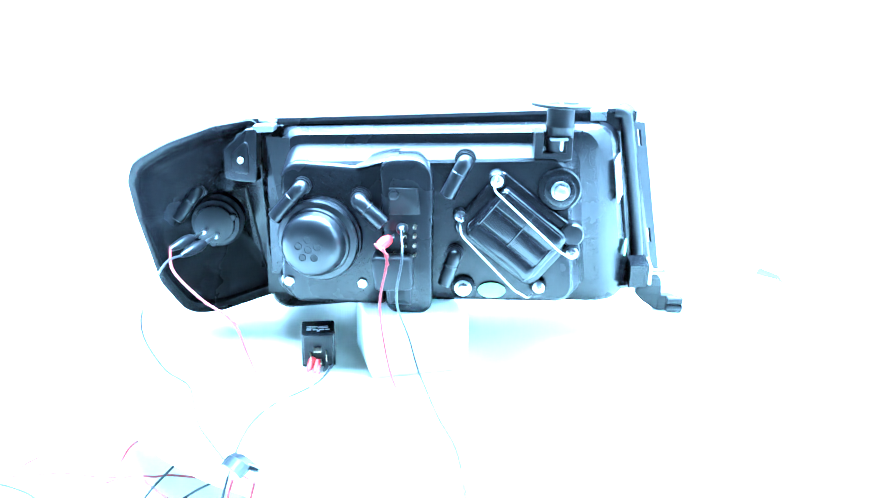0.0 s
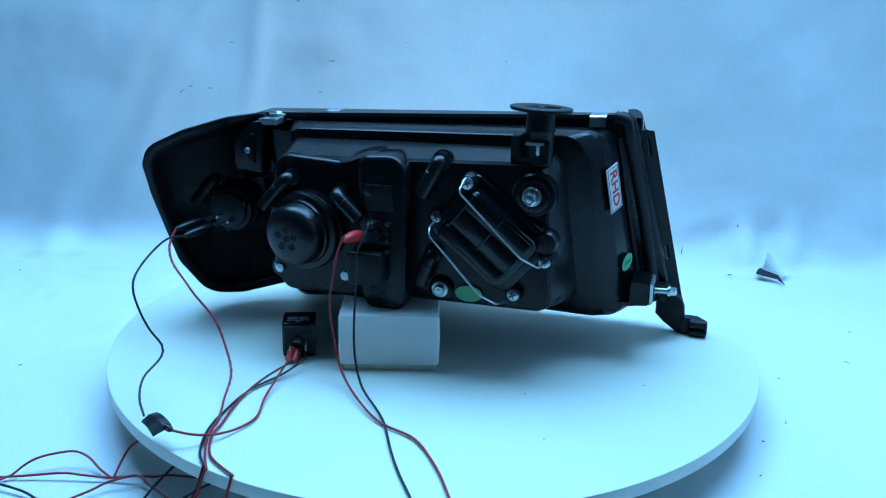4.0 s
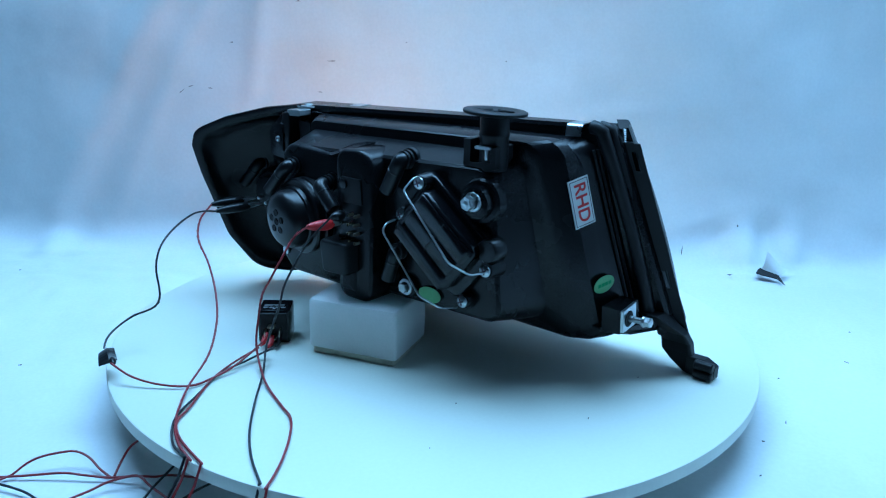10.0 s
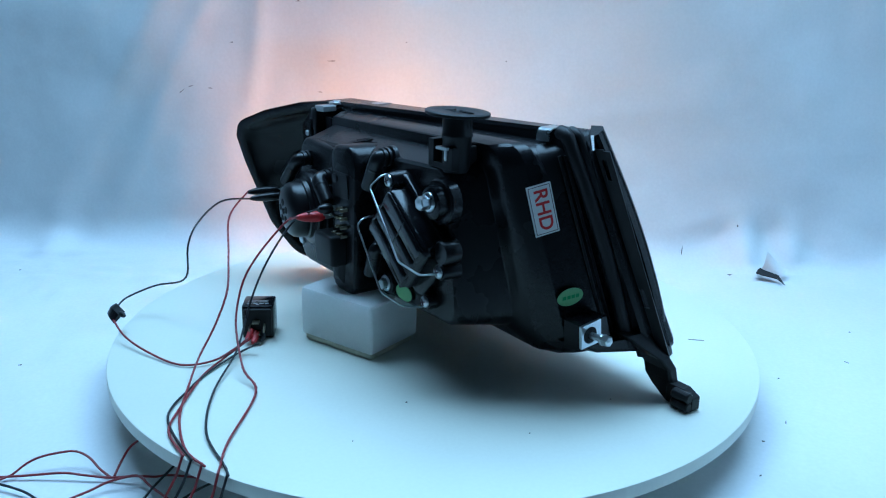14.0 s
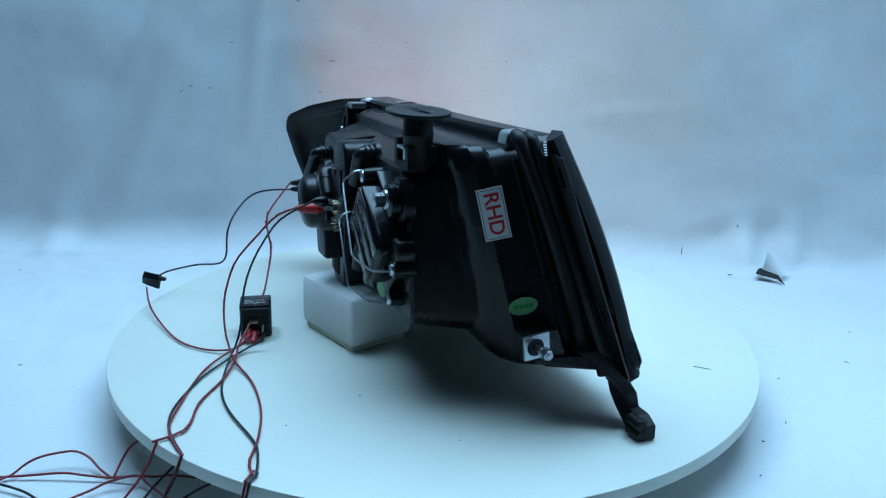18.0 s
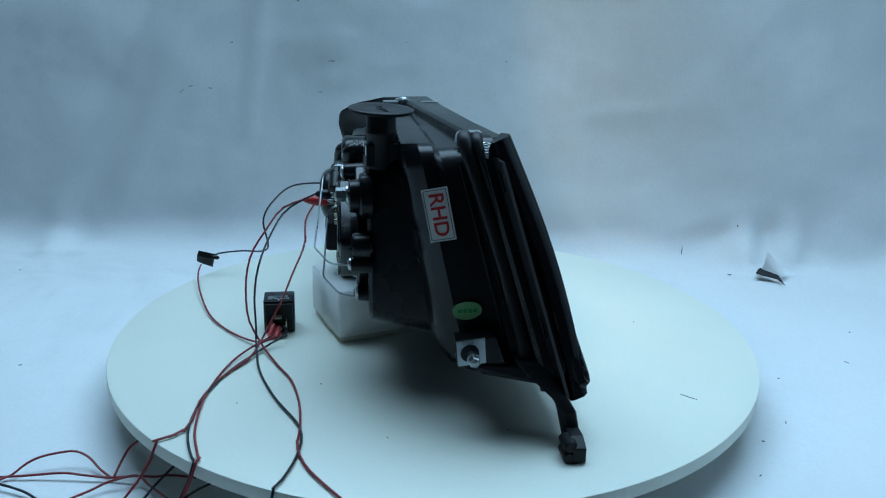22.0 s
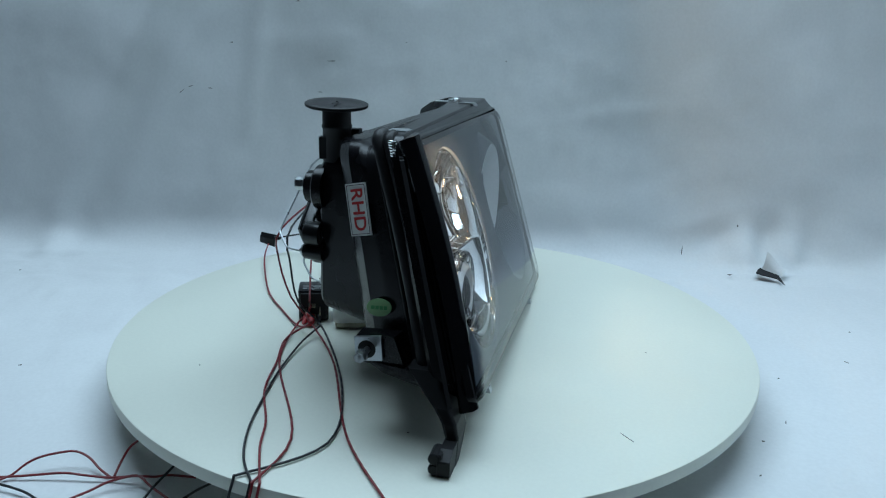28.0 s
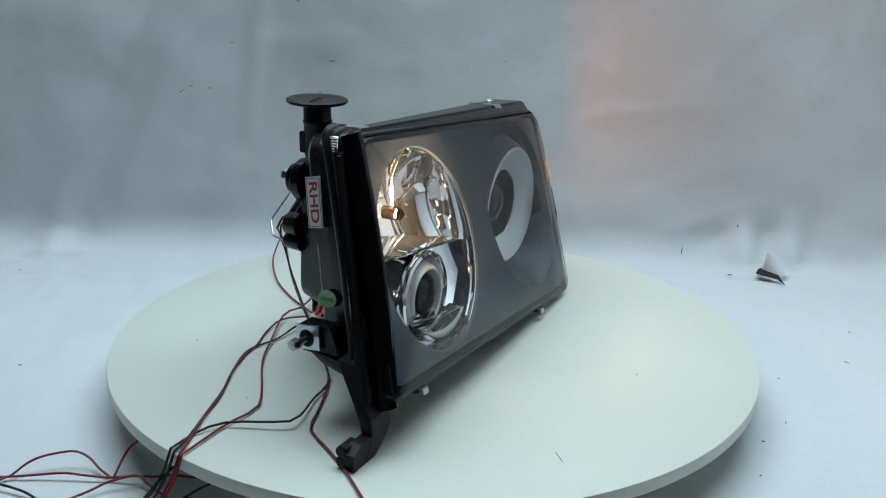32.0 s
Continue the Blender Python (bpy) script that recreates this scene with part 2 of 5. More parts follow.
def build_bounce_sheet():
    """White cloth added at one side, outside the view, to brighten the lamp's mirrors."""
    bm = bmesh.new()
    rows = []
    for i in range(25):
        z = 0.002 + 1.3 * i / 24
        rows.append([bm.verts.new((0.98 + 0.012 * noise.noise(Vector((y * 5, 4.0, z * 0.8))), y, z)) for y in [-0.85 + 1.05 * k / 40 for k in range(41)]])
    for a, b in zip(rows, rows[1:]):
        for k in range(40):
            bm.faces.new((a[k], a[k + 1], b[k + 1], b[k]))
    tagged(part("bounce_sheet_east", bm, SHEET), "added white bounce cloth, out of view beside the turntable", "backdrop", kind="structure")


build_backdrop()
build_bounce_sheet()
build_room()

def blob(bm, x, y, z, a, b, angle_deg, upright):
    """A small irregular fleck lying on the floor or on the hanging cloth."""
    c, sn = math.cos(radians(angle_deg)), math.sin(radians(angle_deg))
    loops = []
    for h in (0.0, 0.5):
        loop = []
        for k in range(9):
            q = 2 * math.pi * k / 9
            r = 1 + 0.35 * math.sin(3 * q + x * 50)
            du, dv = a * r * math.cos(q), b * r * math.sin(q)
            du, dv = du * c - dv * sn, du * sn + dv * c
            loop.append((x * 1000 + du, y * 1000 - h, z * 1000 + dv) if upright else (x * 1000 + du, y * 1000 + dv, z * 1000 + h))
        loops.append(loop)
    loft(bm, loops)


def build_dirt_and_tear():
    bm = bmesh.new()
    for x, y, z, a, b, turn in ((-0.146, 0.402, 0.264, 5.5, 0.5, 2), (-0.163, 0.404, 0.222, 3.0, 0.5, -4), (0.089, 0.391, 0.269, 0.9, 0.7, 0), (-0.045, 0.391, 0.291, 1.2, 0.5, 10),
                                (0.416, 0.360, 0.055, 1.0, 1.4, 20), (-0.351, 0.400, 0.220, 4.0, 0.5, 38), (-0.338, 0.399, 0.227, 3.2, 0.6, 15), (-0.311, 0.398, 0.225, 2.6, 0.5, -8),
                                (-0.280, 0.403, 0.286, 2.2, 0.5, 5), (-0.189, 0.402, 0.341, 2.6, 0.6, 0), (0.340, 0.352, 0.020, 0.5, 6.0, -4)):
        blob(bm, x, y - 0.003, z, a, b, turn, True)
    for x, y, a, b, turn in ((0.389, 0.290, 3.0, 1.6, 20), (0.276, -0.140, 1.2, 0.9, 0), (-0.400, -0.019, 1.6, 0.8, 30), (-0.532, 0.258, 1.0, 0.8, 0), (0.255, -0.192, 1.3, 0.6, 40),
                             (0.308, -0.107, 3.5, 0.4, 70), (-0.42, -0.06, 1.2, 0.5, 10), (0.42, 0.02, 2.4, 0.4, 120), (0.335, -0.02, 0.8, 0.6, 0), (0.46, 0.10, 1.0, 0.8, 0)):
        blob(bm, x, y, 0.0062, a, b, turn, False)
    tagged(part("dirt_flecks", bm, DIRT, smooth=False), "small dark flecks of dirt on the white cloth", "dirt", kind="stuff")
    cloth = bpy.data.objects["backdrop"]
    # dark patch laid on the cloth for the shade in its tear
    bm = bmesh.new()
    gap = [(418, 277, 13), (426, 292, 13), (432, 299, 13), (436, 292, 12), (443, 285, 11), (449, 279, 10), (445, 246, 8), (443, 268, 9), (435, 271, 10), (424, 273, 12)]
    loft(bm, [gap, [(x, y, z + 0.8) for x, y, z in gap]])
    part("tear", bm, HOLE, cloth, "dark patch painting the shade in the cloth's tear", smooth=False)
    bm = bmesh.new()
    rows = []
    for k in range(7):
        f = k / 6
        base = Vector((434, 300, 10)).lerp(Vector((453, 284, 8)), f)
        tip = Vector((440, 303, 36 - 26 * f * f)).lerp(Vector((466, 292, 14)), f)
        rows.append([base, base.lerp(tip, 0.35) + Vector((0, -3, 1)), base.lerp(tip, 0.7) + Vector((0, -2, 1)), tip])
    loft(bm, [r + [p + Vector((0.3, 0.8, 0.2)) for p in reversed(r)] for r in rows])
    part("torn_flap", bm, SHEET, cloth, "curled white flap of torn cloth")


build_dirt_and_tear()

# ---------------------------------------------------------------- turntable
R_TABLE, T_TABLE = 300.0, 11.3


def build_turntable():
    top = tagged(new("turntable"), "round white laminated turntable board", "turntable")
    bm = bmesh.new()
    turned(bm, (0, 0, 0), (0, 0, -1), [(0.0, 100), (0.0, R_TABLE - 1.2), (0.4, R_TABLE - 0.3), (1.2, R_TABLE), (T_TABLE - 1, R_TABLE), (T_TABLE, R_TABLE - 1)], 160)
    part("disc", bm, BOARD, top, angle=30)
    bm = bmesh.new()
    turned(bm, (0, 0, -T_TABLE), (0, 0, -1), [(0, 120), (ZT * 1000 - T_TABLE - 1, 120)], 64)
    part("base", bm, MATT, top, "dark drive base under the board")
    bm = bmesh.new()
    for x, y, a, b, turn in ((-46, -150, 0.7, 0.5, 0), (120, -165, 0.8, 0.3, 30), (-92, -205, 0.6, 0.4, 60), (40, -210, 0.5, 0.5, 0), (180, 90, 0.6, 0.4, 15), (245, -59, 6.5, 0.15, -20)):
        blob(bm, x / 1000, y / 1000, 0.0, a, b, turn, False)
    tagged(part("fleck", bm, DIRT, top, "tiny dark flecks and a scratch", smooth=False), kind="stuff")
    return top


turntable = build_turntable()


# ---------------------------------------------------------------- headlight
def w_rear(u, z):
    return -64.9 - 0.0615 * u - 0.1215 * z


def w_front(u, z):
    return 90.26 - 0.318 * z + 0.053 * u


def w_corner(u, z):
    return 203.6 + 0.982 * u - 0.252 * z


def between(s, off=0.0):
    return lambda u, z: w_rear(u, z) * (1 - s) + w_front(u, z) * s + off


def flange(s):
    """As between(), set back behind the halo ring at the corner's side."""
    return lambda u, z: between(s - 0.22 * min(max((-126 - u) / 16, 0), 1))(u, z)


def level(w):
    return lambda u, z: w


def flat_loop(corners, r, wf, n=6):
    return [(u, wf(u, z), z) for u, z in rounded(corners, r, n)]


def ring(cu, cz, r, wf, n=48):
    return [(cu + r * math.cos(2 * math.pi * k / n), wf(cu + r * math.cos(2 * math.pi * k / n), cz + r * math.sin(2 * math.pi * k / n)), cz + r * math.sin(2 * math.pi * k / n)) for k in range(n)]


LENS = [(-183, 190), (171, 214), (216, 41), (-160, 8)]
RIM = [(-183, 199), (171, 214.5), (216, 41), (-160, 8)]        # the black rim behind the lens


def grown(corners, d):
    cx, cz = sum(c[0] for c in corners) / 4, sum(c[1] for c in corners) / 4
    return [(u + d * (1 if u > cx else -1), z + d * (1 if z > cz else -1)) for u, z in corners]


REARWARD = Vector((0, -1, 0))


def add_screw(parent, u, w, z, r=5.0, cross=True):
    """A pan-head screw whose head ends at depth w."""
    bm = bmesh.new()
    turned(bm, (u, w + 3.2, z), REARWARD, [(0, r * 0.9), (0.6, r), (1.8, r * 0.95), (2.8, r * 0.7), (3.2, r * 0.3), (3.25, 0.05)], 20)
    head = part("screw", bm, STEEL, parent, "zinc-plated cross-head screw")
    if cross:
        bm = bmesh.new()
        for a in (0.4, 0.4 + math.pi / 2):
            d = Vector((math.cos(a), 0, math.sin(a))) * r * 0.55
            c = Vector((u, w - 0.05, z))
            tube(bm, [c - d, c + d], r * 0.13, 6)
        # the recess's shade is put into the bars' dark colour
        part("cross_slot", bm, INK_AND_SLOT, head)


def add_hex_bolt(parent, base, axis, r=6.0, h=6.0, flange=8.0, shank=0.0, name="bolt"):
    bm = bmesh.new()
    base, axis = Vector(base), Vector(axis).normalized()
    if shank:
        turned(bm, base, axis, [(0, r * 0.62), (shank, r * 0.62)], 16)
        base = base + axis * shank
    turned(bm, base, axis, [(0, flange * 0.96), (0.6, flange), (1.8, flange * 0.95), (2.2, r)], 24, end=False)
    turned(bm, base + axis * 1.9, axis, [(0, r), (h - 0.8, r), (h, r * 0.82)], 6)
    turned(bm, base + axis * (h + 1.8), axis, [(0, r * 0.55), (0.5, r * 0.3)], 12)
    return part(name, bm, STEEL, parent, "zinc-plated hexagon bolt", angle=25)


def add_elbow(parent, start, tip, out=12.0, r0=8.0, r1=7.0):
    """A rubber breather elbow: a ribbed collar on the wall, then a bend to its tip."""
    start, tip = Vector(start), Vector(tip)
    r0, r1 = r0 * 0.95, r1 * 0.95
    bm = bmesh.new()
    turned(bm, start - REARWARD * 4, REARWARD, [(0, r0 + 1.5), (4, r0 + 1.5), (4.5, r0 - 1.5), (6, r0 - 1.5), (6.5, r0 + 0.6), (8.5, r0 + 0.6), (9, r0 - 1.5), (10.4, r0 - 1.5), (11, r0 + 0.2), (13, r0 + 0.2), (13.4, r0 - 1)], 20)
    elbow = start + REARWARD * out
    d = (tip - elbow).normalized()
    tube(bm, bent([start + REARWARD * 3, elbow, tip - d * 2, tip], 8, 6), r1, 16)
    turned(bm, elbow.lerp(tip, 0.34), d, [(-1.0, r1), (-0.6, r1 + 0.4), (0.6, r1 + 0.4), (1.0, r1)], 18, False, False)
    turned(bm, tip - d * 1.0, d, [(0, r1), (1.4, r1 * 0.86), (2.0, r1 * 0.6), (2.1, 0)], 18)
    part("breather_elbow", bm, RUBBER, parent, "black rubber breather elbow")


def add_clip(parent, u, z, wmid, slope):
    """A sprung steel clip folded over the rim."""
    bm = bmesh.new()
    line = [(v.x, v.y) for v in bent([(-11.5, -6, 0), (-9.8, 3.4, 0), (9, 3.8, 0), (11, -4, 0), (13, -6, 0)], 4.2, 6)]
    loops = []
    for k in range(2):
        du = -7 + 14 * k
        loops.append([(u + du, wmid + a, z + b + slope * du) for a, b in line] + [(u + du, wmid + a * 0.93, z + b - 0.8 + slope * du) for a, b in reversed(line)])
    loft(bm, loops)
    part("spring_clip", bm, STEEL, parent, "bright sprung steel rim clip", angle=40)


def build_housing(lamp):
    bm = bmesh.new()
    plate = lambda u, z: -70.0 - 0.02 * (z - 120)
    loft(bm, [
        flat_loop([(-120, 166), (104, 176), (113, 68), (-122, 64)], 8, plate),
        flat_loop([(-126, 172), (110, 183), (121, 60), (-130, 56)], [10, 16, 12, 10], lambda u, z: plate(u, z) + 0.5),
        flat_loop([(-128, 174.5), (113, 185.5), (124, 57), (-132, 53)], [10, 18, 14, 10], lambda u, z: plate(u, z) + 3),
        flat_loop([(-130, 185), (122, 194), (140, 51), (-134, 48)], [14, 20, 15, 12], between(0.375)),
        flat_loop([(-130.5, 186), (123, 195), (142, 50), (-134, 47)], [14, 20, 15, 12], between(0.38)),
        flat_loop([(-131, 191), (130, 202), (150, 46), (-136, 45)], [14, 20, 16, 14], between(0.39)),
        flat_loop([(-131.5, 192.8), (134, 204), (155, 44.5), (-137, 43.5)], [14, 20, 16, 14], between(0.397)),
        flat_loop([(-132, 193.5), (138, 205.2), (160, 39), (-138, 42)], [14, 20, 16, 14], between(0.41)),
        flat_loop([(-134, 194.2), (142, 206.2), (168, 35.5), (-140, 37)], [14, 20, 16, 14], between(0.44)),
        flat_loop([(-137, 196), (150, 207.5), (180, 34), (-142, 34)], [14, 20, 16, 14], between(0.50)),
        flat_loop([(-140, 197), (154, 207.5), (185, 33), (-143, 32)], [14, 20, 16, 14], between(0.575)),
        flat_loop([(-142, 197), (155, 206), (186, 33), (-144, 31)], [14, 24, 16, 14], between(0.59)),
        flat_loop([(-144, 197), (155, 204), (188, 33.5), (-145, 30)], [14, 24, 16, 14], between(0.61)),
        flat_loop([(-149, 198), (162, 206), (195, 35), (-148, 24)], [12, 22, 16, 14], flange(0.77)),
        flat_loop(grown(RIM, 0), 16, flange(0.80)),
        flat_loop(grown(RIM, 3), 16, flange(0.82)),
        flat_loop(grown(RIM, 3.4), 16, between(0.90)),
        flat_loop(grown(RIM, 1.5), 16, between(0.905)),
        flat_loop(grown(RIM, 1.5), 16, between(0.915)),
        flat_loop(grown(LENS, 3.2), [16, 10, 6, 16], between(0.95)),
        flat_loop(grown(LENS, 2.6), [16, 10, 6, 16], between(0.982)),
        flat_loop(grown(LENS, 1.2), [14, 9, 5, 14], between(0.986)),
        flat_loop(grown(LENS, -3), 12, between(0.90)),
        flat_loop(grown(LENS, -3.5), 12, flange(0.815)),
        flat_loop([(-144, 191), (153, 203), (184, 46), (-142, 32)], [12, 20, 16, 14], flange(0.79)),
        flat_loop([(-138, 190), (144, 199), (170, 48), (-138, 40)], [12, 20, 16, 14], between(0.54)),
        flat_loop([(-124, 178), (118, 186), (140, 62), (-124, 58)], [12, 20, 16, 14], between(0.40)),
        flat_loop([(-114, 170), (108, 176), (130, 72), (-114, 68)], 10, between(0.39)),
    ])
    part("housing", bm, BLACK, lamp, "black moulded plastic housing", angle=17)
    # left box behind the dipped beam, with a shoulder rising to the terminal box
    bm = bmesh.new()
    box_on(bm, [(-129, 177.5), (-62, 174), (-40, 180), (-40, 52), (-118, 52), (-131, 66)], level(-50), lambda u, z: -76 + 0.02 * (z - 120), [16, 24, 4, 4, 12, 8], 5, 6)
    part("rear_box", bm, BLACK, lamp)
    bm = bmesh.new()
    loft(bm, [[(-66, -74, 172), (-66, -72, 174), (-66, -56, 179), (-66, -48, 180), (-66, -48, 168)],
              [(-54, -77, 175), (-54, -75, 177), (-54, -58, 181.5), (-54, -48, 182.5), (-54, -48, 168)],
              [(-42, -82, 180), (-42, -79, 182), (-42, -60, 184), (-42, -48, 185), (-42, -48, 168)],
              [(-30, -84, 181), (-30, -80, 184), (-30, -60, 185), (-30, -48, 186), (-30, -48, 168)]])
    part("box_shoulder", bm, BLACK, lamp, angle=40)
    bm = bmesh.new()
    box_on(bm, [(-44, 183), (0, 186), (1, 49.5), (-38, 49)], level(-48), lambda u, z: -89 + 0.03 * (z - 120), [10, 18, 12, 12], 5, 8)
    part("terminal_box", bm, BLACK, lamp)
    # stiffening ribs down the outer side wall
    for s, d in ((0.70, 2.0), (0.74, 3.0)):
        bm = bmesh.new()
        pts = []
        for k in range(13):
            z = 198 - k * 12
            u = 160 + (198 - z) * 0.185 + d
            pts.append((u, between(s)(u, z), z))
        tube(bm, pts, 1.3, 8)
        part("side_rib", bm, MATT, lamp)
    # small square housing and cable gland under the terminals
    bm = bmesh.new()
    box_on(bm, [(-50, 104), (-16, 104), (-14, 76), (-46, 74)], level(-80), level(-104), 4, 3)
    part("cable_gland", bm, MATT, lamp)
    bm = bmesh.new()
    turned(bm, (-26, -80, 68), REARWARD, [(0, 14), (10, 14), (12, 12), (14, 6), (14.5, 0)], 4)
    part("gland_plug", bm, MATT, lamp, smooth=False)


def build_rear_fittings(lamp):
    # dust cap over the dipped beam
    bm = bmesh.new()
    axis = Vector((-0.16, -1, -0.05)).normalized()
    c = Vector((-95, -72, 112))
    turned(bm, c, axis, [(0, 36), (5, 36), (6, 34.5), (8, 34), (9, 35.6), (13, 35.6), (14.4, 34.4), (15, 29.8), (18.5, 29.0), (19.5, 27.4), (27, 26.8), (30.5, 25.6), (33.4, 22.8), (35.4, 18.6), (36.6, 13), (37, 7), (37, 0)], 56)
    cap = part("dust_cap", bm, RUBBER, lamp, "black rubber dust cap with vent holes")
    side = axis.cross(Vector((0, 0, 1))).normalized()
    rise = side.cross(axis)
    for k in range(6):
        a = 2 * math.pi * k / 5 + 0.3
        o = c + axis * 36.4 + (side * math.cos(a) + rise * math.sin(a)) * (8.6 if k < 5 else 0)
        bm = bmesh.new()
        turned(bm, o, axis, [(0, 3.4), (0.9, 3.3), (1.0, 2.9), (0.7, 2.6), (0.7, 0)], 14)
        # dark disc painted as the hole's inner shade
        part("vent_hole", bm, HOLE, cap)
    # breather elbows
    add_elbow(lamp, (-110, -74, 157), (-132, -90, 131), 13, 7.5, 6.5)
    add_elbow(lamp, (-61, -76, 148), (-40, -94, 130), 16, 8, 7)
    add_elbow(lamp, (26, -69, 181), (12, -82, 153), 12, 8, 7)
    add_elbow(lamp, (19, -69, 100), (11, -80, 74), 10, 7.5, 6.5)
    # hexagon bolts in round bosses
    for u, z in ((-124, 72), (-60, 72), (27, 69)):
        bm = bmesh.new()
        turned(bm, (u, -68, z), REARWARD, [(0, 11), (5, 10.5), (6, 9)], 24)
        part("bolt_boss", bm, BLACK, lamp)
        add_hex_bolt(lamp, (u, -73, z), REARWARD, 4.8, 4.5, 7.5)
    # adjuster boss and its bolt
    bm = bmesh.new()
    turned(bm, (105, -66, 159), REARWARD, [(0, 19), (8, 18.5), (9.5, 17), (10, 13.5), (17, 13), (18, 11.5), (18, 6)], 40)
    part("adjuster_boss", bm, BLACK, lamp)
    add_hex_bolt(lamp, (105, -84, 160.5), REARWARD, 5.6, 8.5, 8.0, name="adjuster_bolt")
    # terminal recess and pins
    bm = bmesh.new()
    box_on(bm, [(-36, 160), (-12, 160), (-10, 138), (-36, 137)], level(-86), level(-89.6), 1, 0.6)
    part("terminal_recess", bm, MATT, lamp)
    bm = bmesh.new()
    turned(bm, (-32, -88, 154), REARWARD, [(0, 4.5), (3, 4.2), (3.4, 3)], 16)
    part("rubber_grommet", bm, RUBBER, lamp)
    for u in (-31, -22, -14):
        for z in (104, 112, 120, 128):
            if u == -31 and z > 108:
                continue
            bm = bmesh.new()
            turned(bm, (u, -86, z), REARWARD, [(0, 1.6), (9, 1.6), (9.5, 1.4), (9.3, 1.1), (5, 1.0), (4.9, 0)], 14)
            part("pin", bm, BRASS, lamp, "bright brass terminal pin")


def build_ballast(lamp):
    """The slanted electronics cover with its two wire clips and screws."""
    cu, cz, tilt = 69.0, 122.0, radians(-38.5)
    ca, sa = math.cos(tilt), math.sin(tilt)

    def at(a, b):
        return (cu + a * ca - b * sa, cz + a * sa + b * ca)
    outline = [at(-44, 34), at(38, 36), at(44, 28), at(44, -30), at(-44, -32)]
    bm = bmesh.new()
    box_on(bm, outline, level(-66), level(-78), [7, 8, 8, 10, 8], 3, 5)
    body = part("ballast_base", bm, GLOSSY, lamp, "glossy black base of the electronics cover")
    bm = bmesh.new()
    box_on(bm, [at(-34, 27), at(32, 28), at(36, 22), at(36, -24), at(-36, -26)], level(-76), level(-92), [6, 7, 7, 9, 8], 4, 5)
    part("ballast_cover", bm, GLOSSY, lamp, "glossy black ribbed electronics cover")
    for b0, b1, d in ((9.5, 25, -93.2), (-8, 8, -93), (-24, -9.5, -93.4)):
        bm = bmesh.new()
        box_on(bm, [at(-33, b1), at(33, b1), at(33, b0), at(-33, b0)], level(-90), level(d), 4, 2.5, 4)
        part("cover_rib", bm, GLOSSY, body)
    bm = bmesh.new()
    for a in (-30, 0, 30):
        tube(bm, [(at(a, 24)[0], -92.2, at(a, 24)[1]), (at(a, -24)[0], -92.2, at(a, -24)[1])], 1.2, 8)
    part("cover_strap", bm, GLOSSY, body)
    bm = bmesh.new()
    turned(bm, (at(38, 30)[0], -68, at(38, 30)[1]), REARWARD, [(0, 10.5), (12, 10), (14, 8.5), (14.5, 0)], 28)
    part("cable_entry", bm, RUBBER, lamp)
    # posts and screws
    for u, w, z in ((52.5, -90, 167.5), (23.5, -79, 134), (118, -86, 107), (92, -80, 73)):
        bm = bmesh.new()
        turned(bm, (u, -66, z), REARWARD, [(0, 8), (-66 - w - 4, 6.8), (-66 - w - 3, 6.2)], 20)
        part("screw_post", bm, BLACK, lamp)
        add_screw(lamp, u, w, z, 5.2)
    # bent spring wires
    for line in ([(53, -76, 171), (52, -93, 173), (50, -104, 164), (104, -112, 117), (116, -100, 107), (119, -84, 106)],
                 [(22, -72, 131), (23.5, -95, 130), (24.5, -101, 125), (70, -106, 80), (82, -93, 69), (86, -76, 66)]):
        bm = bmesh.new()
        tube(bm, bent(line, 3.5, 4), 0.8, 10)
        part("spring_wire", bm, STEEL, lamp, "bent bright steel spring wire")


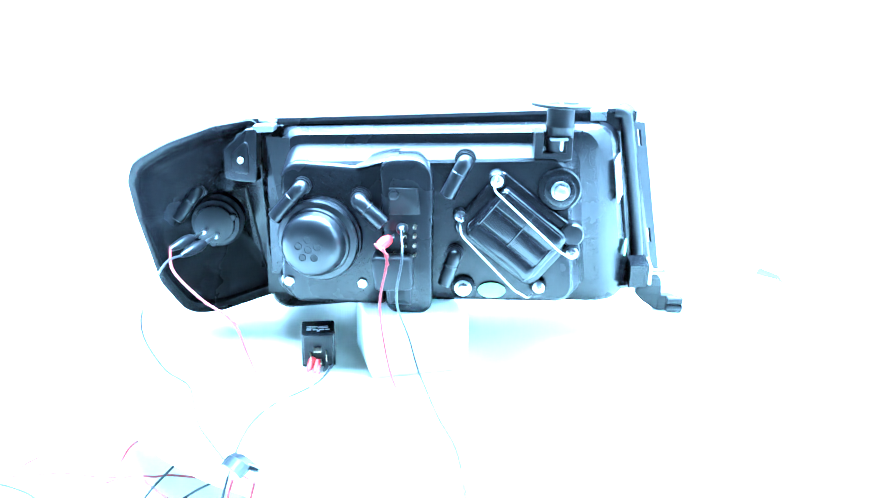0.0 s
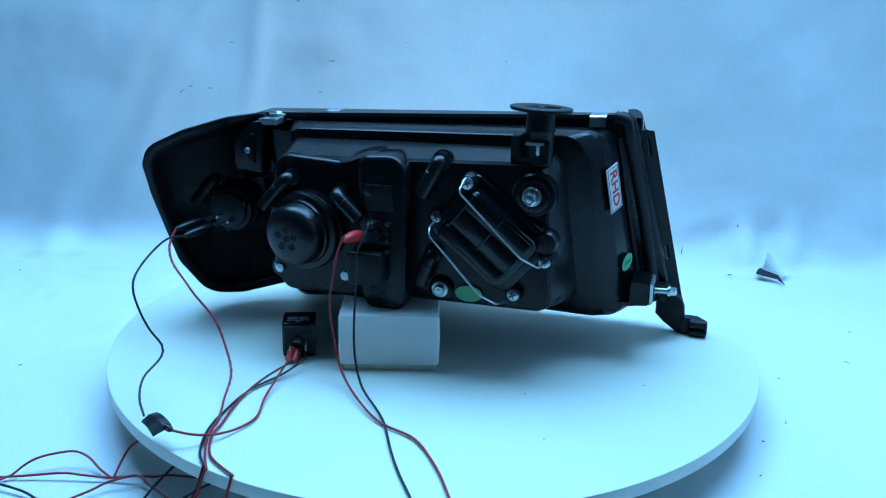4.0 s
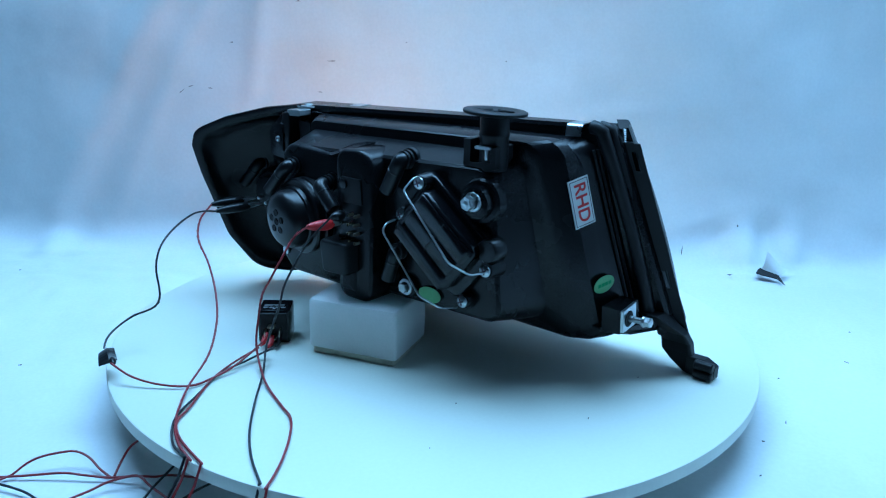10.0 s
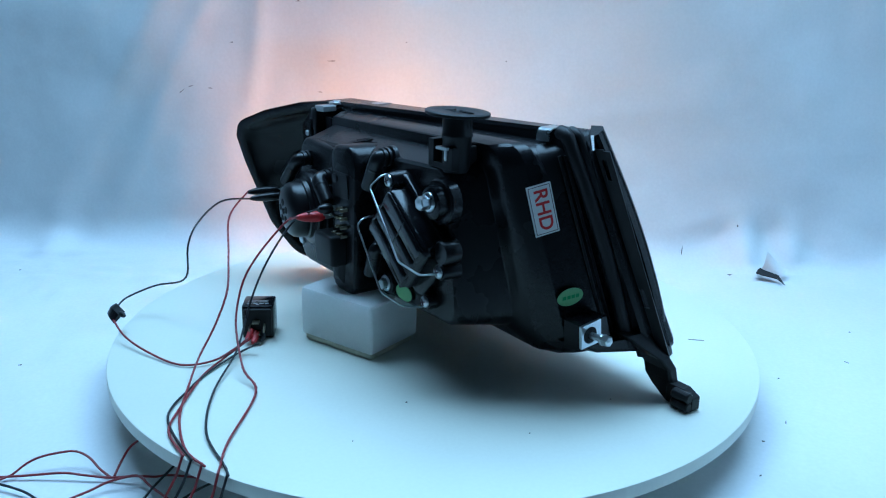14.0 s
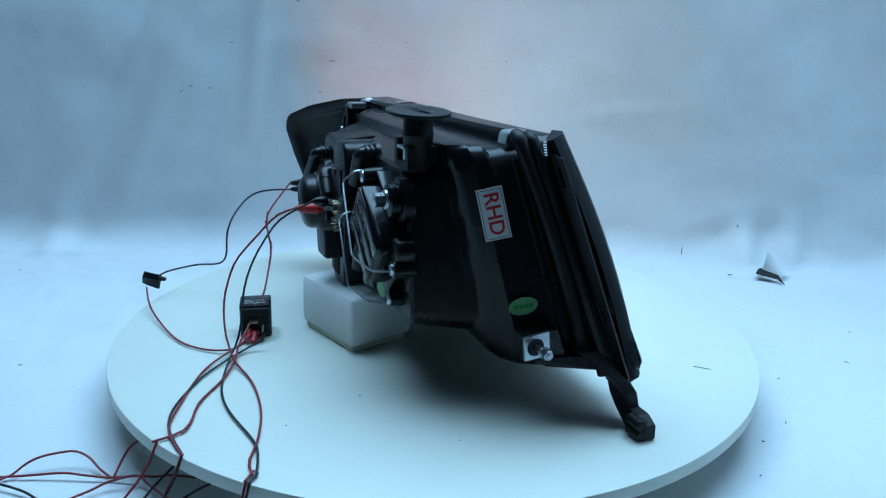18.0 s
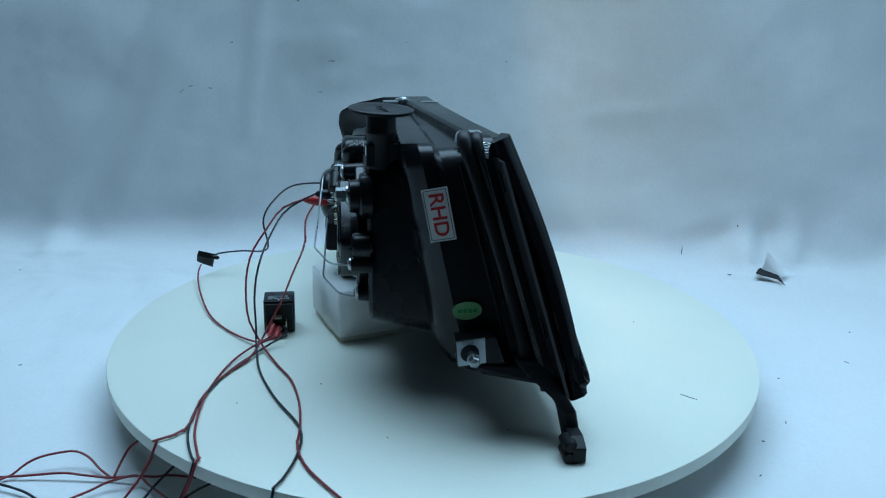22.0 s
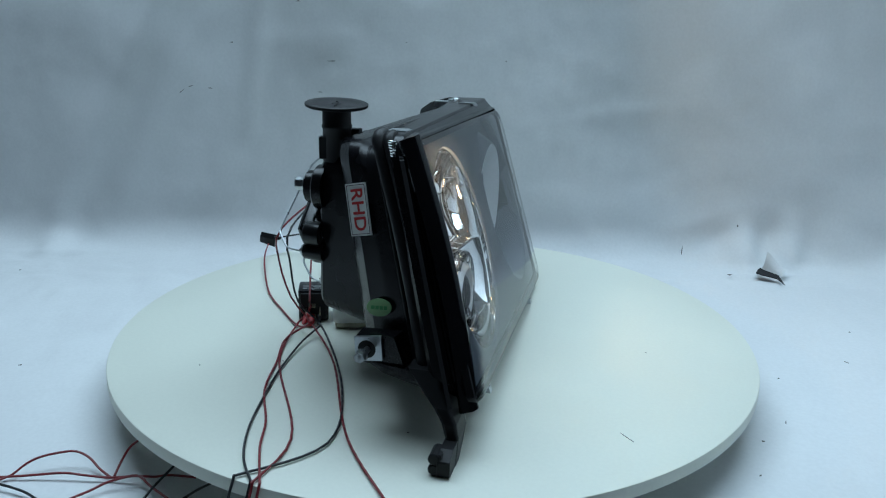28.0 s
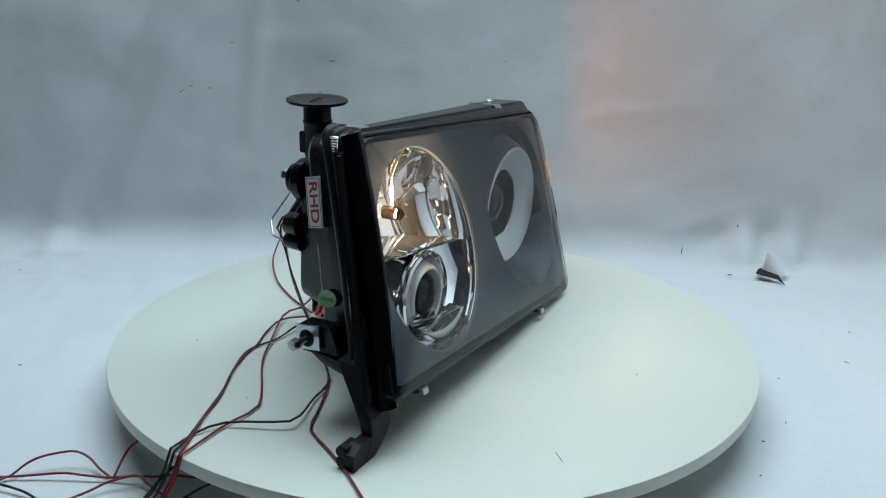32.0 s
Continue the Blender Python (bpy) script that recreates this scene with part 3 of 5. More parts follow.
def build_vent_and_brackets(lamp):
    # round cap on its stem
    bm = bmesh.new()
    top = Vector((104, -58, 225.5))
    turned(bm, top, (0.03, 0.04, 1), [(0, 12), (0.0, 24.2), (0.6, 25.2), (2.6, 25.4), (3.2, 24.4), (3.0, 19), (2.4, 17), (2.4, 0)], 48)
    cap = part("vent_cap", bm, MATT, lamp, "flat round black plastic cap")
    bm = bmesh.new()
    for du, dw in ((-15, -4), (15, 4)):
        tube(bm, [top + Vector((du * 0.15, dw * 0.15, 2.6)), top + Vector((du, dw, 2.6))], [1.6, 0.5], 6)
    turned(bm, top + Vector((0, 0, 2.2)), (0.03, 0.04, 1), [(0, 4.2), (0.6, 4.0), (0.7, 0)], 16)
    # the slit is no cut: dark bars carry its shade
    part("cap_slit", bm, HOLE, cap, "dark bar painting the shade in the cap's slit")
    bm = bmesh.new()
    turned(bm, (104, -58, 226), (0, 0, -1), [(0, 11.5), (14, 11.5), (15, 12.2), (17, 12.2), (18, 11.5), (44, 11.5)], 32)
    part("cap_stem", bm, MATT, cap)
    # metal-clipped bracket behind the stem
    bm = bmesh.new()
    for corners, w0, w1 in (([(83, 206), (90, 206), (90, 184), (83, 184)], -44, -70), ([(83, 188), (114, 189), (114, 184), (83, 184)], -44, -70), ([(109, 202), (114, 202), (114, 184), (109, 184)], -44, -70)):
        box_on(bm, corners, level(w0), level(w1), 1, 1, 2)
    part("bracket", bm, MATT, lamp, smooth=False)
    bm = bmesh.new()
    box_on(bm, [(95, 201.5), (110, 202), (110, 199.6), (95, 199)], level(-60), level(-72), 1, 0.6, 2)
    part("bracket_clip", bm, STEEL, lamp, "bright steel bracket clip", smooth=False)
    bm = bmesh.new()
    turned(bm, (105, -69, 196), (0, 0, -1), [(-3, 1.6), (4, 1.6), (5, 1.0)], 12)
    part("bracket_screw", bm, STEEL, lamp)
    # sprung clips along the rim
    add_clip(lamp, -102, 203.0, 3, 0.042)
    add_clip(lamp, 143, 213.4, 6, 0.042)
    for u, z in ((-74, 13.2), (176, 35.2)):
        bm = bmesh.new()
        box_on(bm, [(u - 9, z + 1.5), (u + 8, z + 2), (u + 8, z - 4), (u - 9, z - 4.5)], between(0.90), between(0.97), 1.0, 0.6, 2)
        part("clip_tab", bm, BLACK, lamp, smooth=False)
        bm = bmesh.new()
        box_on(bm, [(u - 4, z - 1), (u + 4, z - 0.5), (u + 4, z - 5.5), (u - 4, z - 6)], between(0.93), between(0.99, 1.0), 1.0, 0.6, 2)
        part("spring_clip", bm, STEEL, lamp, "bright sprung steel rim clip", smooth=False)
    # side fin with two slots, and the glossy trim strip
    bm = bmesh.new()

    def fin(z, across):
        k = (218 - z) / 182
        u0, w0 = 173 + 42 * k, 12 + 52 * k
        return (u0 + across * 13, w0 + across * 4.5, z)
    spans = [(0.0, 0.34, 204, 36), (0.62, 1.0, 203, 38), (0.34, 0.62, 204, 196), (0.34, 0.62, 180, 94), (0.34, 0.62, 78, 36)]
    for a, b, z1, z0 in spans:
        loops = []
        for z in (z1, z0):
            p, q = Vector(fin(z, a)), Vector(fin(z, b))
            loops.append([p, q, q + Vector((-2, 2.6, 0)), p + Vector((-2, 2.6, 0))])
        loft(bm, loops)
    part("side_fin", bm, MATT, lamp, "black plastic side fin with slots", smooth=False)
    bm = bmesh.new()
    loops = []
    for k in range(15):
        q = k / 14
        bow = math.sin(math.pi * q)
        back = Vector((177, 16, 214)).lerp(Vector((216, 74, 30)), q) + Vector((2.5, 5, 0)) * bow
        front = Vector((172.5, 29.5, 219.5)).lerp(Vector((215, 87, 35)), q) + Vector((2.5, 6.5, 0)) * bow
        mid = (back + front) / 2 + Vector((3.0, -1.0, 0))
        inner = Vector((-5, 0, 0))
        loops.append([back, back.lerp(mid, 0.5) + Vector((1.6, -0.6, 0)), mid, front.lerp(mid, 0.5) + Vector((1.2, 0.6, 0)), front, front + inner * 0.5, front + inner * 1.5 + Vector((0, -5, 0)), back + inner])
    loft(bm, loops)
    part("trim_strip", bm, GLOSSY, lamp, "glossy black side trim strip", angle=50)
    # two rounded beads of the rim beside the strip
    for top, foot, r in (((167, -2, 213), (202, 46, 44), 5.5), ((170, 6.5, 213), (208.5, 57.5, 36), 4.5)):
        bm = bmesh.new()
        a, b = Vector(top), Vector(foot)
        pts = [a + Vector((-9, 1, 2.5)), a + Vector((-3.5, 0, 1.8))] + [a.lerp(b, k / 10) + Vector((2, 3.5, 0)) * math.sin(math.pi * k / 10) for k in range(11)]
        tube(bm, pts, r, 12)
        part("rim_bead", bm, MATT, lamp, angle=50)
    # bright flutes at the top of the lens edge, in the gap behind the strip
    for k in range(6):
        z = 214.2 - k * 1.9
        a = Vector((179.2 + 0.1 * k, 9.2 + 0.42 * k, z))
        b = a + Vector((-1.2, 5.4 - 0.5 * k, -0.6))
        bm = bmesh.new()
        tube(bm, [a, a.lerp(b, 0.5) + Vector((0.8, 0, 0.2)), b], [0.9, 1.15, 0.8], 8)
        part("edge_flute", bm, CHROME, lamp, "bright moulded flute of the lens edge")
    # mounting arm and foot
    bm = bmesh.new()
    loops = []
    for z, u0, u1, w0, w1 in ((58, 194, 212, 34, 58), (48, 199, 220, 45, 61), (38, 203, 228, 57, 69), (28, 204, 231, 64, 75), (18, 204, 232, 67, 77), (10, 212, 236, 67.5, 77), (1, 225, 240, 68, 77)):
        loops.append([(u, w, z) for u, w in rounded([(u0, w0), (u1, w0), (u1, w1), (u0, w1)], 2.5, 3)])
    loft(bm, loops)
    part("mounting_arm", bm, MATT, lamp, "black plastic mounting arm", smooth=False)
    bm = bmesh.new()
    box_on(bm, [(228, 17), (244, 17), (254, 12), (254, 0.5), (228, 0.5)], level(76.5), level(67), 1.5, 1, 3)
    for z in (12.6, 4.8):
        turned(bm, (238, 65, z), (1, 0, 0), [(-1, 3.5), (0, 4.4), (14.5, 4.4), (15.5, 3.4)], 16)
        box_on(bm, [(239, z + 3.4), (252, z + 3.4), (252, z - 3.4), (239, z - 3.4)], level(70), level(65), 0.5, 0.4, 1)
    part("mounting_foot", bm, MATT, lamp, "notched black plastic mounting foot on the board", smooth=False)
    # lower bracket with its steel plate and adjusting bolt
    bm = bmesh.new()
    loft(bm, [[(183, -9, 73), (184, 22, 74), (184, 30, 46), (183, -7, 50)], [(199, -9, 73), (200, 20, 75), (200, 28, 52), (199, -7, 52)]])
    loft(bm, [[(165, -4, 50), (165, 40, 42), (166, 60, 28), (166, 10, 40)], [(199, -2, 54), (206, 46, 52), (210, 66, 38), (200, 12, 46)]])
    part("lower_bracket", bm, BLACK, lamp, "black plastic lower bracket", smooth=False)
    bm = bmesh.new()
    loft(bm, [[(200, -9.5, 73), (200.5, 11, 76), (201, 12.5, 57), (200.5, -8, 54.5)], [(202.5, -9.5, 73), (203, 11, 76), (203.5, 12.5, 57), (203, -8, 54.5)]])
    part("bracket_plate", bm, STEEL, lamp, "bright steel bracket plate", smooth=False)
    bm = bmesh.new()
    turned(bm, (201.5, 0.5, 64.6), (1, 0, 0), [(1.4, 7), (1.9, 6.6), (2.0, 0.1)], 20)
    # dark disc in place of the slot's shaded inside
    part("bracket_slot", bm, HOLE, lamp)
    add_hex_bolt(lamp, (202, 1, 64.6), (1, 0.0, 0.06), 4.2, 5.5, 4.8, shank=13, name="adjuster_bolt")


def disc_sticker(lamp, name, centre, right, up, a, b, mat, label):
    bm = bmesh.new()
    centre, right, up = Vector(centre), Vector(right).normalized(), Vector(up).normalized()
    out = right.cross(up)
    loft(bm, [[centre + right * a * math.cos(k * math.pi / 16) + up * b * math.sin(k * math.pi / 16) + out * h for k in range(32)] for h in (-0.4, 0.25)])
    return part(name, bm, mat, lamp, label, smooth=False)


def flat_bars(name, parent, mat, centre, right, up, bars):
    """Thin printed bars: (x, y, half width, half height) in the sticker's plane."""
    centre, right, up = Vector(centre), Vector(right).normalized(), Vector(up).normalized()
    out = right.cross(up)
    bm = bmesh.new()
    for x, y, hw, hh in bars:
        loft(bm, [[centre + right * (x + sx * hw) + up * (y + sz * hh) + out * h for sx, sz in ((-1, -1), (1, -1), (1, 1), (-1, 1))] for h in (0.0, 0.35)])
    return part(name, bm, mat, parent, smooth=False)


def build_stickers(lamp):
    centre = Vector((163.2, -19.3, 158.5))
    down = Vector((6.5, 7.3, -38.6)).normalized()        # along the sticker's length
    across = Vector((6.5, 18.2, 4.6))
    across = (across - down * across.dot(down)).normalized()
    out = down.cross(across) * -1
    if out.x < 0:
        out = -out
    bm = bmesh.new()
    loft(bm, [[centre + across * sx * 10.0 + down * sz * 19.8 + out * h for sx, sz in ((-1, -1), (1, -1), (1, 1), (-1, 1))] for h in (-0.8, 0.2)])
    sticker = part("sticker", bm, PAPER, lamp, "white sticker with a thin dark frame and red letters", smooth=False)
    c2 = centre + out * 0.2
    bm = bmesh.new()
    for x, y, hw, hh in ((-8.7, 0, 0.22, 18.4), (8.7, 0, 0.22, 18.4), (0, -18.4, 8.7, 0.22), (0, 18.4, 8.7, 0.22)):
        loft(bm, [[c2 + across * (x + sx * hw) + down * (y + sz * hh) + out * h for sx, sz in ((-1, -1), (1, -1), (1, 1), (-1, 1))] for h in (0.0, 0.25)])
    part("frame_line", bm, INK_AND_SLOT, sticker, smooth=False)
    font = bpy.data.curves.new("lettering", "FONT")
    font.body, font.size, font.align_x, font.align_y, font.extrude, font.offset = "RHD", 0.0158, "CENTER", "CENTER", 0.00015, 0.00022
    font.materials.append(REDINK)
    source = new("lettering", font)
    bpy.context.view_layer.update()
    shape = bpy.data.meshes.new_from_object(source)
    bpy.data.objects.remove(source)
    text = new("lettering", shape)
    m = Matrix.Identity(4)
    m.col[0][:3], m.col[1][:3], m.col[2][:3] = down, down.cross(out) * -1, out
    m.translation = mm(c2 + out * 0.2)
    text.matrix_world = m
    text.parent = sticker
    text["label"] = "red capital letters RHD"
    oval = disc_sticker(lamp, "oval_sticker", (177.8, 1.5, 88), (6.1, 21.4, 3.2), (-0.9, 0.2, 13.7), 11.3, 7.0, GREEN, "green oval inspection sticker")
    flat_bars("print_bar", oval, GREENINK, (178.05, 1.55, 88), (6.1, 21.4, 3.2), (-0.9, 0.2, 13.7), [(-5.5, 0, 1.6, 1.4), (-1.5, 0, 1.5, 1.4), (2.3, 0, 1.5, 1.4), (6, 0, 1.4, 1.4)])
    disc_sticker(lamp, "oval_sticker", (52, -71.5, 67), (1, 0, 0), (0, 0, 1), 12, 7, GREEN, "green oval inspection sticker")


def build_optics(lamp):
    D0 = -4.0
    bez = lambda u, z: w_front(u, z) + D0
    # grey inner bezel with two round openings
    c1, r1, c2, r2 = (106.0, 118.5), 79.5, (-93.0, 112.0), 81.0
    bm = bmesh.new()
    loops = [flat_loop(grown(LENS, -5), 10, bez), ring(*c1, r1, bez, 64), ring(*c2, r2, bez, 64)]
    edges = []
    rings = []
    for loop in loops:
        vs = [bm.verts.new(mm(p)) for p in loop]
        rings.append(vs)
        edges += [bm.edges.new((vs[i], vs[(i + 1) % len(vs)])) for i in range(len(vs))]
    bmesh.ops.triangle_fill(bm, use_beauty=True, edges=edges)

    def lip(first, rows, n=64):
        previous = first
        for row in rows:
            vs = [bm.verts.new(mm(p)) for p in row]
            for i in range(n):
                j = (i + 1) % n
                bm.faces.new((previous[i], previous[j], vs[j], vs[i]))
            previous = vs
    lip(rings[1], [ring(*c1, r1 - 0.5, lambda u, z: bez(u, z) - 0.4, 64), ring(*c1, r1 - 1.2, lambda u, z: bez(u, z) - 1.4, 64), ring(*c1, r1 - 1.7, lambda u, z: bez(u, z) - 3, 64)])

    def sunk(d):
        return lambda u, z: w_front(u, z) - d
    c4 = (-111.0, 103.5)
    low = level(28.0)
    lip(rings[2], [ring(*c2, r2 - 0.6, sunk(4.8), 64), ring(*c2, r2 - 1.6, sunk(7.5), 64), ring(*c2, r2 - 2.8, sunk(12), 64),
                   ring((c2[0] + c4[0]) / 2, (c2[1] + c4[1]) / 2, 68.5, lambda u, z: min(sunk(15)(u, z), 0.4 * sunk(14)(u, z) + 0.6 * 29), 64), ring(*c4, 60.5, low, 64), ring(*c4, 59.5, level(26.5), 64)])
    # turned-in outer edge
    lip(rings[0], [flat_loop(grown(LENS, -4), 10, lambda u, z: w_front(u, z) - 14)], len(rings[0]))
    part("inner_bezel", bm, BEZEL, lamp, "dark titanium-grey inner bezel")
    # halo ring and dipped-beam projector
    bm = bmesh.new()
    loft(bm, [ring(*c4, 60.2, level(26.6)), ring(*c4, 59.2, level(27.8)), ring(*c4, 57.4, level(28.0)), ring(*c4, 56.4, level(27.2)), ring(*c4, 55.6, level(27.0)), ring(*c4, 47, level(23.5)), ring(*c4, 39, level(18.5)), ring(*c4, 35.6, level(15.5)), ring(*c4, 34.6, level(13))], False, False)
    part("halo_ring", bm, HALO, lamp, "white plastic halo ring")
    bm = bmesh.new()
    loft(bm, [ring(*c4, 34.8, level(14)), ring(*c4, 34.0, level(12)), ring(*c4, 30, level(5)), ring(*c4, 28, level(-4)), ring(*c4, 26, level(-14)), ring(*c4, 25.6, level(-22))], False, True)
    part("projector_shroud", bm, GLOSSY, lamp, "dark projector shroud")
    bm = bmesh.new()
    turned(bm, (c4[0], -3, c4[1]), (0, 1, 0.0), [(0, 24), (2, 24), (6, 23), (11, 20), (15, 15), (18, 8), (19, 3), (19.1, 0)], 40)
    part("projector_lens", bm, PROJ, lamp, "clear glass projector lens")
    bm = bmesh.new()
    turned(bm, (c4[0], -13, c4[1]), (0, 1, 0), [(0, 1), (0.6, 8), (2.4, 15), (5.4, 21), (8.0, 24.5)], 40, True, False)
    part("projector_reflector", bm, MIRROR, lamp, "bright reflector dish behind the projector lens", angle=60)
    bm = bmesh.new()
    turned(bm, (c4[0], -4, c4[1]), (0, 1, 0), [(0, 26.4), (4, 26.6), (5.4, 25.8), (4.5, 24)], 48, end=False)
    part("lens_ring", bm, CHROME, lamp, "chrome lens retaining ring")
    bm = bmesh.new()
    turned(bm, (c4[0], 10, c4[1]), (0, 1, 0), [(0, 34.2), (2.5, 34.4), (4.6, 35.0), (5.6, 36.0)], 56, False, False)
    part("halo_bead", bm, CHROME, lamp, "thin chrome bead inside the halo ring")
    # main-beam reflector: a bowl of upright mirrored strips, each bowed a little
    zed = lambda u: 110 + 0.105 * (u - 35)
    axis_z, back_w, focal = 146.0, -6.0, 25.0
    edge_r = r1 - 2.0

    def bowl(u, z):
        return back_w + ((u - c1[0]) ** 2 + (z - axis_z) ** 2) / (4 * focal) - 0.10 * (z - axis_z)
    strips, wide = 6, 2 * edge_r / 6
    for k in range(strips):
        bm = bmesh.new()
        rows = []
        for i in range(7):
            f = i / 6
            u = c1[0] - edge_r + wide * (k + f)
            half = math.sqrt(max(edge_r ** 2 - (u - c1[0]) ** 2, 0.5))
            z1, z0 = c1[1] + half, max(c1[1] - half, zed(u) - 1)
            if z1 <= z0 + 0.5:
                z1 = z0 + 0.5
            row = []
            u0 = c1[0] - edge_r + wide * (k + 0.5)
            for j in range(37):
                z = z0 + (z1 - z0) * j / 36
                chord = (bowl(u0 - wide / 2, z) * (1 - f) + bowl(u0 + wide / 2, z) * f)
                w = chord + (17.0 if k < 2 else 8.0) * f * (1 - f) - 1.8
                if k < 1:
                    w += 0.5 * abs(math.sin(math.pi * z / 13)) * math.sin(math.pi * f)
                row.append(bm.verts.new(mm((u, min(w, w_front(u, z) - 7.5), z))))
            rows.append(row)
        for a, b in zip(rows, rows[1:]):
            for j in range(36):
                bm.faces.new((a[j], a[j + 1], b[j + 1], b[j]))
        part("reflector_strip", bm, MIRROR, lamp, "chrome strip of the main-beam reflector", angle=80)
    # fine raised seams between the strips, across them and round the opening
    seams = []
    for k in range(1, strips):
        u = c1[0] - edge_r + wide * k
        half = math.sqrt(edge_r ** 2 - (u - c1[0]) ** 2)
        z0, z1 = zed(u), c1[1] + half
        seams.append([(u, min(bowl(u, z) - 0.6, w_front(u, z) - 7), z) for z in [z0 + (z1 - z0) * j / 16 for j in range(17)]])
    for z, lean in ((168, 0.10), (184, -0.06)):
        half = math.sqrt(edge_r ** 2 - (z - c1[1]) ** 2) - 3
        seams.append([(c1[0] + half * f, min(bowl(c1[0] + half * f, z + lean * half * f) + 0.4, w_front(c1[0], z) - 7), z + lean * half * f) for f in [-1 + j / 12 for j in range(25)]])
    seams.append([(36, 46.4, zed(36) - 1.2), (109, 45.4, zed(109) - 1.2), (180, 44.4, zed(180) - 1.2)])
    for line in seams:
        bm = bmesh.new()
        tube(bm, line, 0.65, 8)
        part("reflector_seam", bm, CHROME, lamp)
    bm = bmesh.new()
    loop = [Vector(p) for p in ring(*c1, r1 - 1.6, sunk(7.2))]
    tube(bm, loop + [loop[0]], 0.9, 8)
    part("opening_bead", bm, CHROME, lamp, "thin chrome bead round the opening")
    # chrome wall of the opening down to the bowl
    bm = bmesh.new()
    loft(bm, [ring(*c1, r1 - 1.9, sunk(6.6)), ring(*c1, r1 - 2.0, sunk(10)), [(u, min(bowl(u, z), w - 11), z) for u, w, z in ring(*c1, r1 - 3, sunk(0))]], False, False)
    part("reflector_wall", bm, MIRROR, lamp)
    # shelf across the bowl
    bm = bmesh.new()
    loft(bm, [[(36, 46, zed(36)), (180, 44, zed(180)), (150, -3, zed(150) + 3), (66, -3, zed(66) + 3)],
              [(36, 46, zed(36) - 2.5), (180, 44, zed(180) - 2.5), (150, -3, zed(150) + 0.5), (66, -3, zed(66) + 0.5)]])
    part("reflector_shelf", bm, MIRROR, lamp, "chrome shelf across the reflector", smooth=False)
    for u in (58, 84, 109, 134, 160):
        bm = bmesh.new()
        tube(bm, [(u, bowl(u, zed(u)) + 1, zed(u) + 0.6), (u * 0.9 + 11, 45, zed(u) + 0.4)], 0.7, 6)
        part("shelf_crease", bm, MIRROR, lamp)
    # lower bowl round the small projector
    bm = bmesh.new()
    low = []
    for i in range(41):
        u = c1[0] - edge_r + 2 * edge_r * i / 40
        half = math.sqrt(max(edge_r ** 2 - (u - c1[0]) ** 2, 0.5))
        z0 = c1[1] - half
        z1 = max(min(zed(u) - 2, c1[1] + half), z0 + 0.4)
        column = []
        for j in range(15):
            z = z0 + (z1 - z0) * j / 14
            r = min(math.hypot(u - c1[0], z - c1[1]) / edge_r, 1.0)
            column.append((u, w_front(u, z) - 11 - 34 * (1 - r ** 2.5) ** 0.8, z))
        low.append(column)
    loft(bm, low, False, False, closed=False)
    part("lower_reflector", bm, MIRROR, lamp, "smooth chrome surround under the shelf", angle=60)
    # main-beam bulb with its lit filament
    bm = bmesh.new()
    turned(bm, (109, -8, 143), (0, 1, 0), [(0, 7), (8, 7), (9, 5.5), (30, 5.5), (34, 4.4), (36, 2), (36.5, 0)], 20)
    glass = part("bulb", bm, BULBGLASS, lamp, "clear glass bulb")
    glass.visible_shadow = False
    bm = bmesh.new()
    turned(bm, (109, 11, 143), (0, 1, 0), [(0, 2.0), (1, 3.2), (11, 3.2), (12, 2.0)], 12)
    part("filament", bm, WARM, lamp, "glowing warm filament")
    # added open screen hiding the filament's one side, copper-toned like orange bulb glass
    bm = bmesh.new()
    loft(bm, [[(109 + r * math.cos(radians(a)), w, 143 + r * math.sin(radians(a))) for a in range(-110, 71, 15)] for w, r in ((10, 4.7), (23, 4.7), (23, 5.1), (10, 5.1))], False, False, closed=False)
    loft(bm, [[(109 + r * math.cos(radians(a)), 24.0, 143 + r * math.sin(radians(a))) for a in range(0, 360, 20)] for r in (5.1, 0.3)], False, True)
    part("filament_screen", bm, COPPERY, lamp, "added copper-toned screen that hides the filament")
    # small projector below the shelf
    c3 = Vector((114, 14.5, 79.5))
    bm = bmesh.new()
    turned(bm, c3, (0, 1, 0.02), [(30, 35.5), (33, 36.8), (36, 37), (38.6, 36), (39.8, 34), (39.4, 32), (37.4, 30.4), (34.5, 29.6), (32, 29.2)], 56, False, False)
    part("projector_bezel", bm, CHROME, lamp, "bright chrome projector surround")
    bm = bmesh.new()
    turned(bm, c3, (0, 1, 0.02), [(-6, 29), (26, 33), (32, 35.5)], 56, False, False)
    part("projector_wall", bm, CHROME, lamp)
    bm = bmesh.new()
    turned(bm, c3, (0, 1, 0.02), [(30, 29.6), (33.5, 29.0), (38.5, 25.4), (40.4, 24.0), (41, 22.8), (40.4, 21.6), (37, 20.4), (32, 20)], 48, False, False)
    part("projector_collar", bm, SILVER, lamp, "chrome projector collar with its white reflection painted pale")
    bm = bmesh.new()
    turned(bm, c3, (0, 1, 0.02), [(27, 19.5), (34, 19.2), (37.5, 17.6), (40.5, 13.2), (42.5, 7.5), (43.2, 2), (43.3, 0)], 40)
    part("projector_lens", bm, PROJ, lamp, "clear glass projector lens")
    bm = bmesh.new()
    turned(bm, c3, (0, 1, 0.02), [(8, 25), (22, 24), (30.5, 20.4)], 32)
    part("projector_shroud", bm, GLOSSY, lamp)
